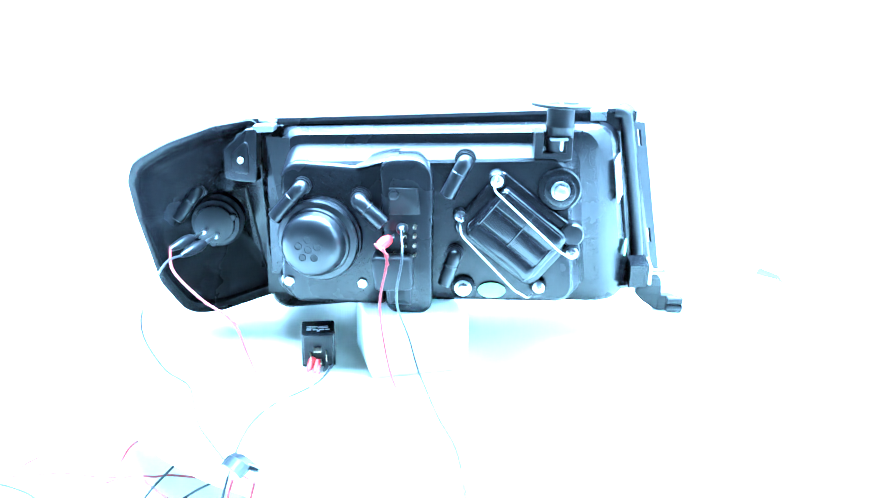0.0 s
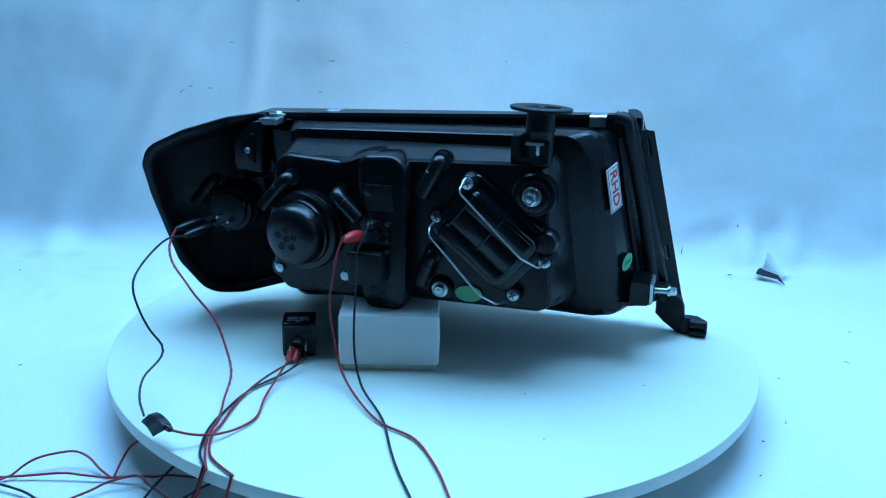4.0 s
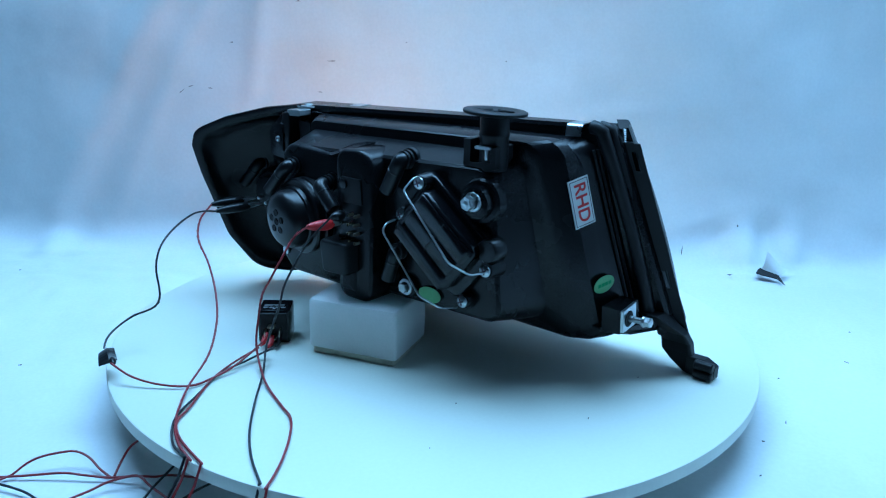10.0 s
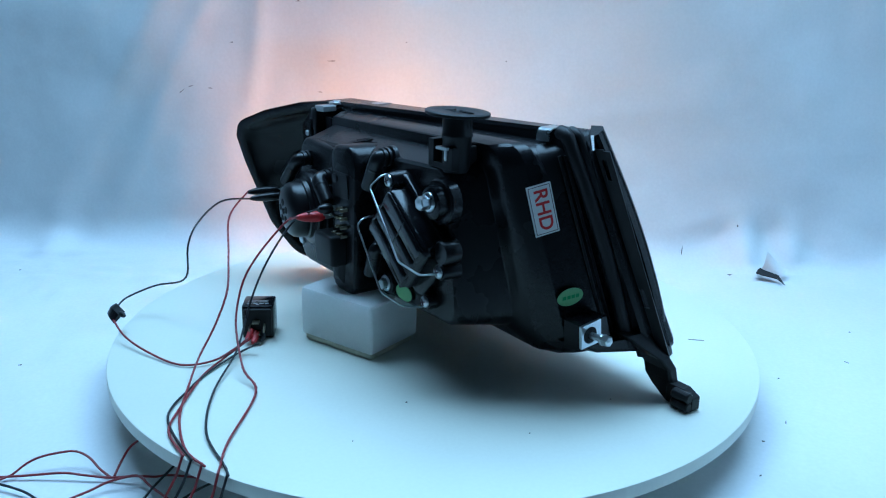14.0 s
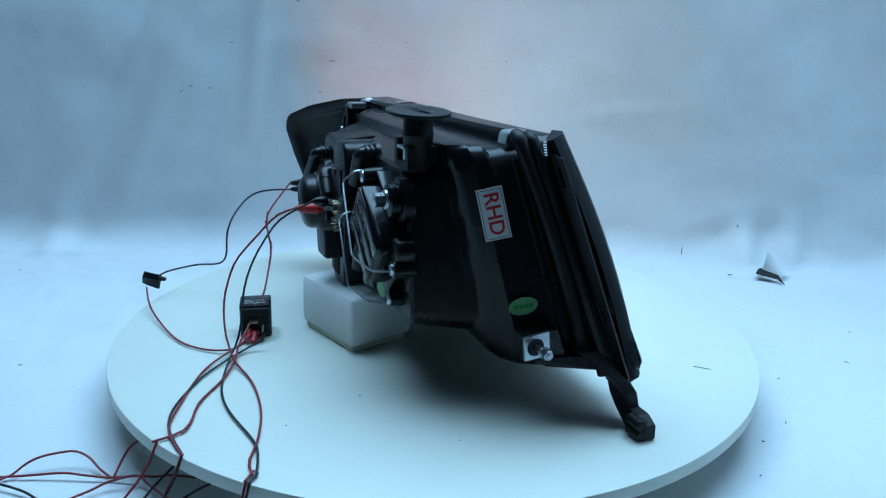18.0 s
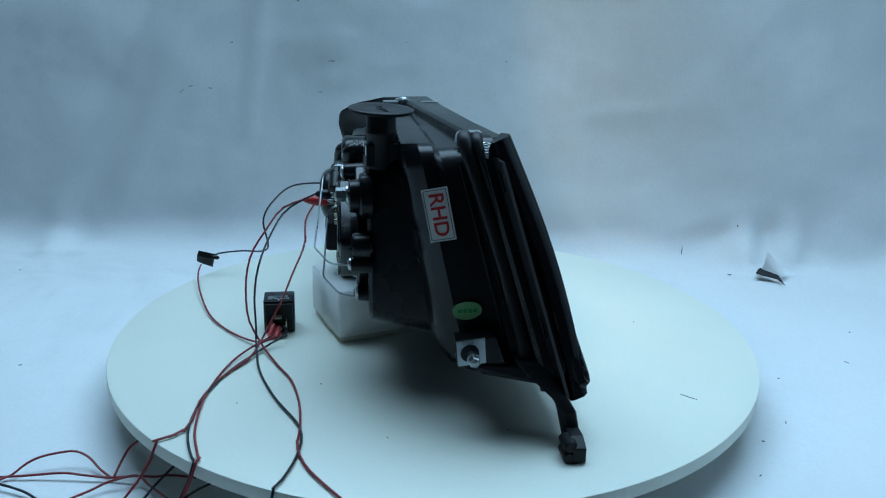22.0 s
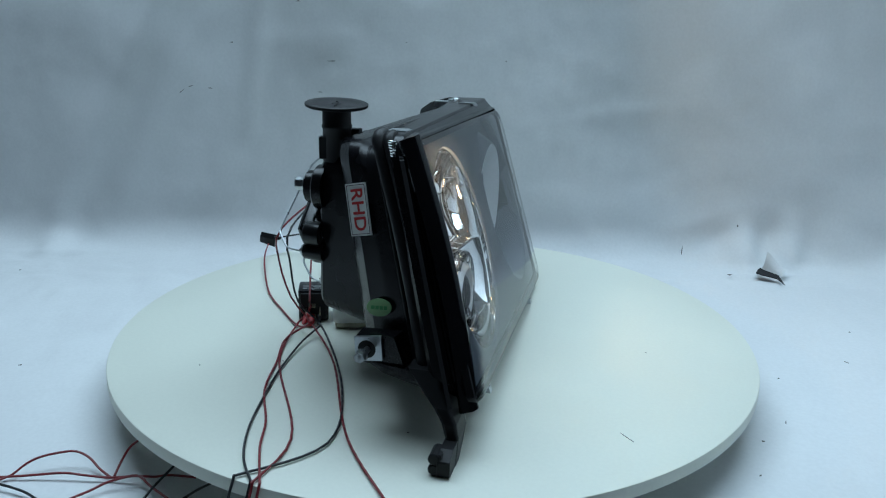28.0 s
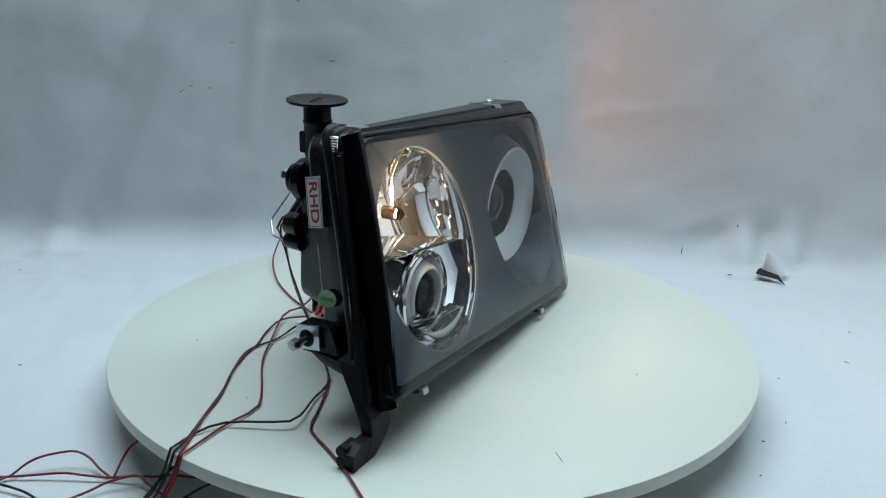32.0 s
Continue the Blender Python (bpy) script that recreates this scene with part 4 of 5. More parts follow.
    # curved chrome lip under it, pale pad as its painted highlight, a side blade
    for name, mat, wide, bulge, back, label in (("chrome_lip", CHROME, 12, 7, 16, "curved chrome lip under the projector"), ("lip_highlight", SILVER, 5.5, 4.5, 12.5, "pale pad painted as the lip's highlight")):
        bm = bmesh.new()
        loops = []
        for k in range(13):
            a = radians(241 + k * 4.7)
            cu, cz = c1[0] + 67 * math.cos(a), c1[1] + 67 * math.sin(a)
            half = wide * math.sin(math.pi * (k + 0.7) / 13.5)
            tang = Vector((math.cos(a), 0, math.sin(a)))
            loops.append([Vector((cu, w_front(cu, cz) - back, cz)) + tang * half * math.cos(q) + Vector((0, bulge * math.sin(q), 0)) for q in [2 * math.pi * j / 16 for j in range(16)]])
        loft(bm, loops)
        part(name, bm, mat, lamp, label, angle=70)
    bm = bmesh.new()
    loops = []
    for k in range(12):
        a = radians(-28 + k * 3.0) - radians(62)
        cu, cz = c1[0] + 58 * math.cos(a), c1[1] + 58 * math.sin(a)
        loops.append([Vector((cu, w_front(cu, cz) - 24, cz)) + Vector((math.cos(a), 0, math.sin(a))) * 8 * math.cos(q) + Vector((0, 5 * math.sin(q), 0)) for q in [2 * math.pi * j / 10 for j in range(10)]])
    loft(bm, loops)
    part("chrome_blade", bm, CHROME, lamp, "curved chrome blade")
    # clear lens over it all
    bm = bmesh.new()
    loft(bm, [flat_loop(grown(LENS, 0.5), [14, 8, 4, 14], between(0.958)), flat_loop(grown(LENS, 0.3), [14, 8, 4, 14], between(1.0, -1)), flat_loop(grown(LENS, -1), [14, 8, 4, 14], between(1.0, 1.2)), flat_loop(grown(LENS, -4), [12, 7, 4, 12], between(1.0, 2.6)),
              flat_loop(grown(LENS, -40), 10, between(1.0, 5.0)), flat_loop(grown(LENS, -80), 8, between(1.0, 6.0))], start=False)
    lens = part("lens", bm, COVER, lamp, "clear plastic front lens")
    lens.visible_shadow = False
    # raised bead along the top of the rim
    bm = bmesh.new()
    loft(bm, [[(u, between(sb)(u, z), z + dz) for sb, dz in ((0.80, 1.0), (0.81, 3.6), (0.83, 4.4), (0.87, 4.4), (0.885, 3.4), (0.885, 1.0))]
              for u, z in [(-156 + 320 * k / 8, 198.8 + 13.4 * k / 8) for k in range(9)]])
    part("top_rim", bm, BLACK, lamp, "black plastic top rim", angle=30)


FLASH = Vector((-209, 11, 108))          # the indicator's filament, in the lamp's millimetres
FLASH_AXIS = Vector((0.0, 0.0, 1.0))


def build_corner(lamp):
    rim = [(-249, 174), (-226, 187), (-196, 197), (-160, 202), (-152, 26), (-206, 13), (-231, 18), (-246, 58), (-253, 128), (-254, 158)]
    rr = [18, 30, 40, 8, 10, 18, 26, 40, 40, 16]

    def inset(d):
        cu, cz = -202.0, 108.0
        return [(u + d * (cu - u) / 100, z + d * (cz - z) / 100) for u, z in rim]
    bm = bmesh.new()
    wc = lambda off: (lambda u, z: w_corner(min(u, -178), z) + off)
    loft(bm, [flat_loop(inset(3), rr, wc(7)), flat_loop(inset(-1), rr, wc(6)), flat_loop(inset(-2), rr, wc(1)), flat_loop(inset(-1), rr, wc(-2)), flat_loop(inset(3), rr, wc(-3)),
              flat_loop(inset(9), rr, wc(-2)), flat_loop(inset(10.5), rr, wc(0)), flat_loop(inset(12), rr, wc(4)), flat_loop(inset(20), rr, wc(9)), flat_loop(inset(55), rr, wc(12)), flat_loop(inset(88), rr, wc(12))], start=False)
    part("indicator_housing", bm, BLACK, lamp, "black plastic corner indicator housing")
    # clear corner lens, bulging outwards
    bm = bmesh.new()
    out = Vector((-0.70, 0.71, 0.10))
    loops = [[Vector(p) + out * h for p in flat_loop(inset(i), rr, wc(6))] for i, h in ((-0.5, 0), (1, 10), (6, 20), (22, 31), (50, 38), (85, 40))]
    loft(bm, loops, start=False)
    cover = part("indicator_lens", bm, COVER, lamp, "clear plastic corner indicator lens")
    cover.visible_shadow = False
    # flutes inside the lens
    for k in range(5):
        z = 62 + k * 23
        bm = bmesh.new()
        line = [Vector((u, w_corner(u, z) + 6, z)) + out * h for u, h in ((-240, 8), (-226, 17), (-205, 23), (-184, 22), (-168, 14))]
        tube(bm, smooth_line(line, 3), 1.2, 8)
        part("lens_flute", bm, CHROME, lamp)
    # small moulded prisms where the corner lens meets the front lens
    bm = bmesh.new()
    turned(bm, (0, 0, -4.2), (0, 0, 1), [(0, 0.8), (1.4, 2.4), (4.2, 2.9), (7.0, 2.4), (8.4, 0.8)], 6)
    prism = part("lens_prism", bm, PROJ, lamp, smooth=False)
    for k in range(11):
        z = 60 + k * 9.4
        u = -163 - 23 * (z - 8) / 182 - 3 + 1.5 * math.sin(k * 2.1)
        piece = prism if k == 0 else new("lens_prism", prism.data)
        piece.parent = lamp
        piece.location = mm((u, w_front(u, z) - 5.5 - 1.5 * math.cos(k * 1.7), z))
        piece.rotation_euler = (0.3, 0.1 * math.sin(k), 0.7 * k)
    # bulb socket: twist-lock collar with two blades
    axis = -FLASH_AXIS
    base = FLASH + axis * 14
    bm = bmesh.new()
    back = Vector((0.10, -1, -0.05)).normalized()
    s0 = Vector((-203, -12, 109))
    turned(bm, s0, back, [(0, 25), (10, 25), (11, 24), (13, 22), (18, 21.5), (19, 18), (24, 17.5), (25, 16), (25.5, 0)], 40)
    socket = part("bulb_socket", bm, MATT, lamp, "black twist-lock bulb socket")
    for a in (0.4, 2.5, 4.6):
        bm = bmesh.new()
        d = Vector((math.cos(a), 0, math.sin(a)))
        turned(bm, s0 + d * 18 + back * 17, back, [(0, 3.4), (5, 3.4), (6, 2.4)], 12)
        part("socket_tab", bm, MATT, socket)
    for u, z in ((-209, 103), (-198, 99)):
        bm = bmesh.new()
        turned(bm, Vector((u, -34, z)), back, [(0, 2.0), (9, 2.0), (10, 1.2)], 10)
        part("blade", bm, STEEL, socket, "bright metal terminal blade")
    # added upright opaque can hiding the filament between flashes, and the clear bulb
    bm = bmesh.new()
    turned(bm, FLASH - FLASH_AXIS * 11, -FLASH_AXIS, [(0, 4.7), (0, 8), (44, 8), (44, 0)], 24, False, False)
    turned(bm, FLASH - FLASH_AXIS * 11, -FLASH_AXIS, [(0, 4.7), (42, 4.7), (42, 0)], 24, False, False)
    part("glow_can", bm, MATT, lamp)
    bm = bmesh.new()
    turned(bm, FLASH - FLASH_AXIS * 11, FLASH_AXIS, [(0, 8), (6, 9.5), (16, 10), (22, 8), (25.5, 4), (26.5, 0)], 24)
    g = part("bulb", bm, BULBGLASS, lamp, "clear glass indicator bulb")
    g.visible_shadow = False
    # bright bowl behind the bulb, open to the front
    bm = bmesh.new()
    ahead = Vector((0.12, 0.99, 0.06)).normalized()
    turned(bm, FLASH - ahead * 17, ahead, [((r * r) / 68.0, r) for r in (1, 6, 12, 18, 23, 26)], 28, True, False)
    part("indicator_reflector", bm, SATIN, lamp, "bright indicator reflector", angle=60)
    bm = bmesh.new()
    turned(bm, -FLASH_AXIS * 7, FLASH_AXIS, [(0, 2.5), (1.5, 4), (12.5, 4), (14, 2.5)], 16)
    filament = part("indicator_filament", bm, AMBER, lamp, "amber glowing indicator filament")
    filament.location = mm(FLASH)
    add_elbow(lamp, (-216, -20, 137), (-232, -42, 114), 14, 7, 6)
    # bracket strap joining corner and main housing, with its screw
    bm = bmesh.new()
    box_on(bm, [(-156, 198), (-166, 197), (-187, 178), (-187, 151), (-158, 149)], level(-26), level(-42), [3, 6, 5, 5, 3], 2, 4)
    box_on(bm, [(-164, 190), (-180, 175), (-180, 158), (-164, 157)], level(-40), level(-44), [3, 4, 4, 3], 1.5, 4)
    part("corner_bracket", bm, BLACK, lamp, "black plate bracket between corner and main housing")
    bm = bmesh.new()
    turned(bm, (-178, -8, 146), (-0.35, -1, 0.05), [(0, 9), (26, 8.6), (28, 7.6), (28.4, 0)], 24)
    part("bracket_sleeve", bm, BLACK, lamp)
    add_screw(lamp, -171, -46.5, 170, 3.0)
    bm = bmesh.new()
    loft(bm, [[(-150, -35, 190), (-128, -40, 190), (-128, -6, 185), (-165, -6, 180)], [(-152, -25, 60), (-130, -35, 60), (-130, 8, 50), (-160, 8, 50)]])
    loft(bm, [[(u, min(w_corner(-157, z) + dw, -2 + 6 * (dw > 0)), z) for u, dw in ((-162, -6), (-134, -6), (-134, 22), (-162, 12))] for z in (203, 108, 32)])
    part("joining_web", bm, BLACK, lamp, smooth=False)
    add_hex_bolt(lamp, (-151, -20, 201), (0, 0, 1), 4.5, 1.5, 8.5)
    bm = bmesh.new()
    box_on(bm, [(-160, 200), (-142, 201), (-142, 195), (-160, 194)], level(-26), level(-41), 1, 0.8, 2)
    part("corner_clip", bm, STEEL, lamp, "bright steel clip at the corner", smooth=False)
    return filament


def build_headlight():
    lamp = tagged(new("headlight"), "black plastic car headlight with chrome projectors and a corner indicator", "headlight")
    build_housing(lamp)
    build_rear_fittings(lamp)
    build_ballast(lamp)
    build_vent_and_brackets(lamp)
    build_stickers(lamp)
    build_optics(lamp)
    return lamp, build_corner(lamp)


headlight, filament = build_headlight()


# ---------------------------------------------------------------- foam block
def build_foam():
    foam = tagged(new("foam_block"), "white foam block propping up the headlight on the turntable", "foam block")
    a = radians(17.5)
    ex, ey = Vector((math.cos(a), math.sin(a), 0)), Vector((-math.sin(a), math.cos(a), 0))
    corner = Vector((-49, -119, 0))

    def slab(inset, z0, z1, depth, dent):
        bm = bmesh.new()
        loops = []
        base = [corner + ex * x + ey * y for x, y in ((inset, inset), (86 - inset, inset), (86 - inset, depth - inset), (inset, depth - inset))]
        flat = rounded([(p.x, p.y) for p in base], 3.0, 3)
        cx, cy = sum(p[0] for p in flat) / len(flat), sum(p[1] for p in flat) / len(flat)
        for z, k in ((z0, 0.975), (z0 + 1.5, 1.0), (0.5 * (z0 + z1), 1.0 + dent), (z1 - 1.5, 1.0), (z1, 0.975)):
            loops.append([(cx + (x - cx) * k + 0.5 * noise.noise(Vector((x * 0.2, y * 0.2, z))), cy + (y - cy) * k, z) for x, y in flat])
        return loft(bm, loops)
    part("block", slab(0, 6.0, 51.0, 66, 0.006), FOAM, foam)
    part("adhesive_pad", slab(2, 0.0, 6.2, 63, 0), ADHESIVE, foam, "yellowed adhesive pad under the foam")
    return foam


foam_block = build_foam()


# ---------------------------------------------------------------- relay
def build_relay():
    relay = tagged(new("relay"), "small black cube relay lying on the turntable with brass terminals", "relay")
    bm = bmesh.new()
    prof = rounded([(-14.5, 0.4), (14.5, 0.4), (14.5, 32.5), (-14.5, 32.5)], 1.6, 3)
    loft(bm, [[(x * k, y, 16.4 + (z - 16.4) * k) for x, z in prof] for y, k in ((1.0, 0.9), (1.6, 0.97), (3, 1.0), (27, 1.0), (29, 0.97))])
    body = part("case", bm, GLOSSY, relay)
    bm = bmesh.new()
    loft(bm, [[(x, 0.8, z) for x, z in rounded([(-12.5, 3), (12.5, 3), (12.5, 30), (-12.5, 30)], 1, 2)], [(x, -0.4, z) for x, z in rounded([(-12.2, 3.4), (12.2, 3.4), (12.2, 29.6), (-12.2, 29.6)], 1, 2)]])
    part("terminal_face", bm, MATT, relay)
    for x, z, w, h in ((-1, 19, 3.2, 0.5), (6.5, 13, 0.5, 3.0), (-7, 12, 0.5, 3.0), (-0.5, 8, 3.0, 0.5)):
        bm = bmesh.new()
        loft(bm, [[(x + sx * w, y, z + sz * h) for sx, sz in ((-1, -1), (1, -1), (1, 1), (-1, 1))] for y in (-0.2, -9.0)])
        part("terminal", bm, BRASS, relay, "flat brass terminal", smooth=False)
    bm = bmesh.new()
    for k, (x, y, w, h) in enumerate([(-8, 8, 2.2, 1.1), (-2.5, 8, 2.2, 1.1), (3, 8, 2.2, 1.1), (8, 8, 1.8, 1.1), (-6, 12, 4, 0.7), (4, 12, 4.5, 0.7), (-5, 15, 5, 0.6), (4.5, 15, 4, 0.6), (0, 5, 1.2, 1.1)]):
        loft(bm, [[(x + sx * w, y + sy * h, zz) for sx, sy in ((-1, -1), (1, -1), (1, 1), (-1, 1))] for zz in (32.3, 32.65)])
    part("print_bar", bm, WHITEINK, body, "faded white print", smooth=False)
    # red crimp boots pushed on to the terminals
    for line in ([(-5, -3, 11), (-7, -9, 7), (-9.5, -15, 4.5)], [(-1, -4, 9), (-2, -11, 5), (-3, -17, 4)]):
        bm = bmesh.new()
        tube(bm, smooth_line(line, 4), [2.4, 3.2, 3.4, 3.3, 3.0, 2.7, 2.2, 1.8, 1.5], 12)
        part("crimp_boot", bm, REDBOOT, relay, "red insulated crimp boot")
    bm = bmesh.new()
    tube(bm, smooth_line([(5, -4, 9), (6, -9, 5), (4, -15, 4)], 4), [1.8, 2.2, 2.3, 2.2, 2.0, 1.8, 1.6, 1.4, 1.2], 10)
    part("crimp_boot", bm, RUBBER, relay, "black insulated crimp boot")
    return relay


relay = build_relay()


# ---------------------------------------------------------------- crocodile clips on the lamp's terminals
def build_clip(jaw, tail, mat, label):
    """A crocodile clip in a rubber sleeve from jaw to tail, in the lamp's millimetres."""
    jaw, tail = Vector(jaw), Vector(tail)
    clip = tagged(new("crocodile_clip"), label, "crocodile clip")
    d = (tail - jaw).normalized()
    n = (tail - jaw).length
    side = d.orthogonal().normalized()
    bm = bmesh.new()
    tube(bm, [jaw + d * n * k for k in (0.28, 0.36, 0.5, 0.66, 0.82, 0.94, 1.0)], [2.4, 4.2, 5.0, 4.7, 3.8, 2.6, 1.6], 14)
    part("sleeve", bm, mat, clip)
    bm = bmesh.new()
    for s in (-1, 1):
        tube(bm, [jaw + side * s * 0.8, jaw + d * n * 0.2 + side * s * 2.2, jaw + d * n * 0.4 + side * s * 2.0], [1.0, 1.5, 1.6], 8)
    part("jaw", bm, STEEL, clip, "bright metal jaws")
    return clip


TURN = Matrix.Rotation(radians(63), 3, "Z")     # from the board's own axes to the lamp's


def lampwise(p):
    return TURN @ Vector(p)


C_BLACK, C_RED, L_RED, L_BLACK = Vector((-180, 146, 97)), Vector((-183, 155, 102)), Vector((-130, -20, 120)), Vector((-111, -30, 130))
clips = [
    build_clip((-32, -90, 119), lampwise(L_RED), REDBOOT, "red sleeved crocodile clip gripping a headlight terminal"),
    build_clip((-24, -92, 128), lampwise(L_BLACK), RUBBER, "black sleeved crocodile clip gripping a headlight terminal"),
    build_clip((-209, -46, 103), lampwise(C_RED), RUBBER, "black sleeved crocodile clip on the indicator socket"),
    build_clip((-198, -46, 99), lampwise(C_BLACK), RUBBER, "black sleeved crocodile clip on the indicator socket"),
]


# ---------------------------------------------------------------- wires
SHAPES = {}


def shape(name, t, points):
    """A wire's run over the board at one time, in the board's own axes."""
    SHAPES.setdefault(name, []).append((t, points))


shape("corner_black", 1, [(-180,146,97), (-221,117,107), (-268,85,98), (-279,77,80), (-263,77,45), (-255,63,30), (-284,31,22), (-303,-9,17)])
shape("corner_black", 8, [(-180,146,97), (-208,110,107), (-245,71,98), (-258,49,80), (-254,44,45), (-276,49,30), (-292,32,22), (-296,14,17)])
shape("corner_black", 14.5, [(-180,146,97), (-205,96,107), (-222,48,98), (-230,33,80), (-236,41,45), (-270,69,30), (-297,60,22), (-304,50,17)])
shape("corner_black", 20, [(-180,146,97), (-195,80,107), (-201,46,98), (-204,26,80), (-215,37,45), (-260,62,30), (-292,64,22), (-303,60,17)])
shape("corner_black", 24, [(-180,146,97), (-195,80,107), (-201,46,98), (-204,26,80), (-198,34,45), (-249,55,30), (-279,62,22), (-291,61,17)])
shape("corner_black", 28, [(-180,146,97), (-195,80,107), (-201,46,98), (-204,26,80), (-215,37,45), (-260,62,30), (-290,42,22), (-303,32,17)])
shape("corner_black", 32, [(-180,146,97), (-195,80,107), (-201,46,98), (-204,26,80), (-215,37,45), (-260,62,30), (-290,42,22), (-303,32,17)])
shape("relay_red_lead", 1, [(-299,-34,15), (-281,-40,8), (-256,-39,3), (-229,-27,2), (-203,-4,3), (-173,14,8), (-155,21,14)])
shape("relay_red_lead", 8, [(-291,-19,15), (-277,-32,8), (-255,-42,3), (-230,-45,2), (-211,-27,3), (-188,-9,8), (-167,6,14)])
shape("relay_red_lead", 14.5, [(-301,16,15), (-287,-8,8), (-261,-38,3), (-233,-65,2), (-206,-64,3), (-188,-52,8), (-177,-45,14)])
shape("relay_red_lead", 20, [(-304,36,15), (-280,-10,8), (-236,-64,3), (-196,-93,2), (-165,-102,3), (-154,-102,8), (-150,-89,14)])
shape("relay_red_lead", 24, [(-282,36,15), (-272,16,8), (-206,-49,3), (-169,-74,2), (-131,-92,3), (-101,-107,8), (-89,-104,14)])
shape("relay_red_lead", 28, [(-304,35,15), (-268,0,8), (-192,-53,3), (-138,-77,2), (-97,-93,3), (-78,-97,8), (-73,-93,14)])
shape("relay_red_lead", 32, [(-303,-27,15), (-255,-57,8), (-202,-76,3), (-147,-85,2), (-107,-87,3), (-82,-93,8), (-71,-96,14)])
shape("corner_red", 1, [(-183,155,102), (-210,122,95), (-218,84,80), (-206,65,60), (-203,53,35), (-211,33,15), (-238,5,4), (-266,-6,2), (-294,-25,2), (-298,-29,2), (-311,-30,-20), (-340,-33,-43)])
shape("corner_red", 8, [(-183,155,102), (-202,128,95), (-209,105,80), (-203,84,60), (-203,54,35), (-219,2,15), (-248,-26,4), (-271,-75,2), (-275,-117,2), (-287,-122,-20), (-315,-133,-43)])
shape("corner_red", 14.5, [(-183,155,102), (-196,83,95), (-192,9,80), (-190,-34,60), (-200,-56,35), (-212,-79,15), (-216,-112,4), (-215,-164,2), (-203,-212,2), (-188,-233,2), (-196,-243,-20), (-214,-266,-43)])
shape("corner_red", 18, [(-183,155,102), (-173,41,100), (-171,22,90), (-165,14,70), (-163,-6,50), (-162,-30,34), (-167,-51,18), (-169,-80,8), (-164,-110,4), (-164,-142,2), (-168,-182,2), (-163,-222,2), (-177,-241,2), (-185,-252,-20), (-203,-276,-43)])
shape("corner_red", 20, [(-183,155,102), (-165,49,95), (-149,0,80), (-145,-28,60), (-149,-48,35), (-156,-65,15), (-157,-87,4), (-155,-155,2), (-150,-215,2), (-125,-271,2), (-131,-283,-20), (-143,-310,-43)])
shape("corner_red", 22, [(-183,155,102), (-145,16,95), (-131,-18,75), (-127,-50,55), (-125,-77,35), (-129,-92,18), (-130,-105,8), (-125,-134,3), (-127,-172,2), (-120,-212,2), (-103,-255,2), (-112,-277,2), (-117,-289,-20), (-128,-317,-43)])
shape("corner_red", 24, [(-183,155,102), (-165,49,95), (-149,0,80), (-145,-28,60), (-89,-101,35), (-101,-91,15), (-112,-90,4), (-105,-153,2), (-73,-208,2), (-11,-299,2), (-11,-312,-20), (-13,-342,-43)])
shape("corner_red", 25, [(-183,155,102), (-165,49,95), (-51,-110,80), (-61,-107,60), (-79,-97,35), (-107,-76,14), (-119,-90,5), (-102,-133,3), (-75,-172,2), (-49,-201,2), (-11,-239,2), (9,-262,2), (24,-290,2), (28,-298,2), (30,-311,-20), (32,-340,-43)])
shape("corner_red", 28, [(-183,155,102), (-165,49,95), (-149,0,80), (-145,-28,60), (-82,-88,35), (-95,-77,15), (-95,-94,4), (-45,-155,2), (62,-228,2), (91,-285,2), (95,-297,-20), (104,-326,-43)])
shape("corner_red", 30, [(-183,155,102), (-165,49,95), (-149,0,80), (-145,-28,60), (-78,-94,10), (-86,-101,5), (-53,-131,2), (-5,-161,2), (44,-185,2), (79,-198,2), (93,-208,2), (102,-225,2), (119,-253,2), (129,-270,2), (135,-281,-20), (148,-308,-43)])
shape("corner_red", 32, [(-183,155,102), (-165,49,95), (-149,0,80), (-145,-28,60), (-110,-80,10), (-97,-114,6), (-50,-149,4), (-13,-174,2), (46,-200,2), (65,-214,2), (75,-240,2), (91,-268,2), (99,-282,2), (104,-294,-20), (113,-323,-43)])
shape("lamp_red", 1, [(-130,-20,120), (-132,-27,110), (-141,-30,75), (-147,-39,40), (-152,-55,12), (-167,-93,3), (-188,-135,2), (-226,-178,2), (-233,-187,2), (-244,-195,-20), (-267,-214,-43)])
shape("lamp_red", 3, [(-130,-20,120), (-137,-24,110), (-147,-36,75), (-144,-37,40), (-152,-58,12), (-168,-107,3), (-167,-146,2), (-202,-207,2), (-207,-216,2), (-216,-225,-20), (-237,-247,-43)])
shape("lamp_red", 6, [(-130,-20,120), (-125,-2,105), (-123,9,85), (-121,18,65), (-123,18,48), (-126,11,26), (-131,0,10), (-142,-29,3), (-156,-74,2), (-161,-108,2), (-157,-135,2), (-163,-160,2), (-174,-189,2), (-193,-217,2), (-199,-223,2), (-208,-233,-20), (-228,-255,-43)])
shape("lamp_red", 7, [(-130,-20,120), (-127,-5,105), (-129,2,86), (-132,7,66), (-134,8,49), (-137,2,27), (-139,-7,9), (-146,-54,2), (-150,-100,2), (-155,-146,2), (-169,-191,2), (-183,-220,2), (-191,-230,2), (-199,-240,-20), (-219,-263,-43)])
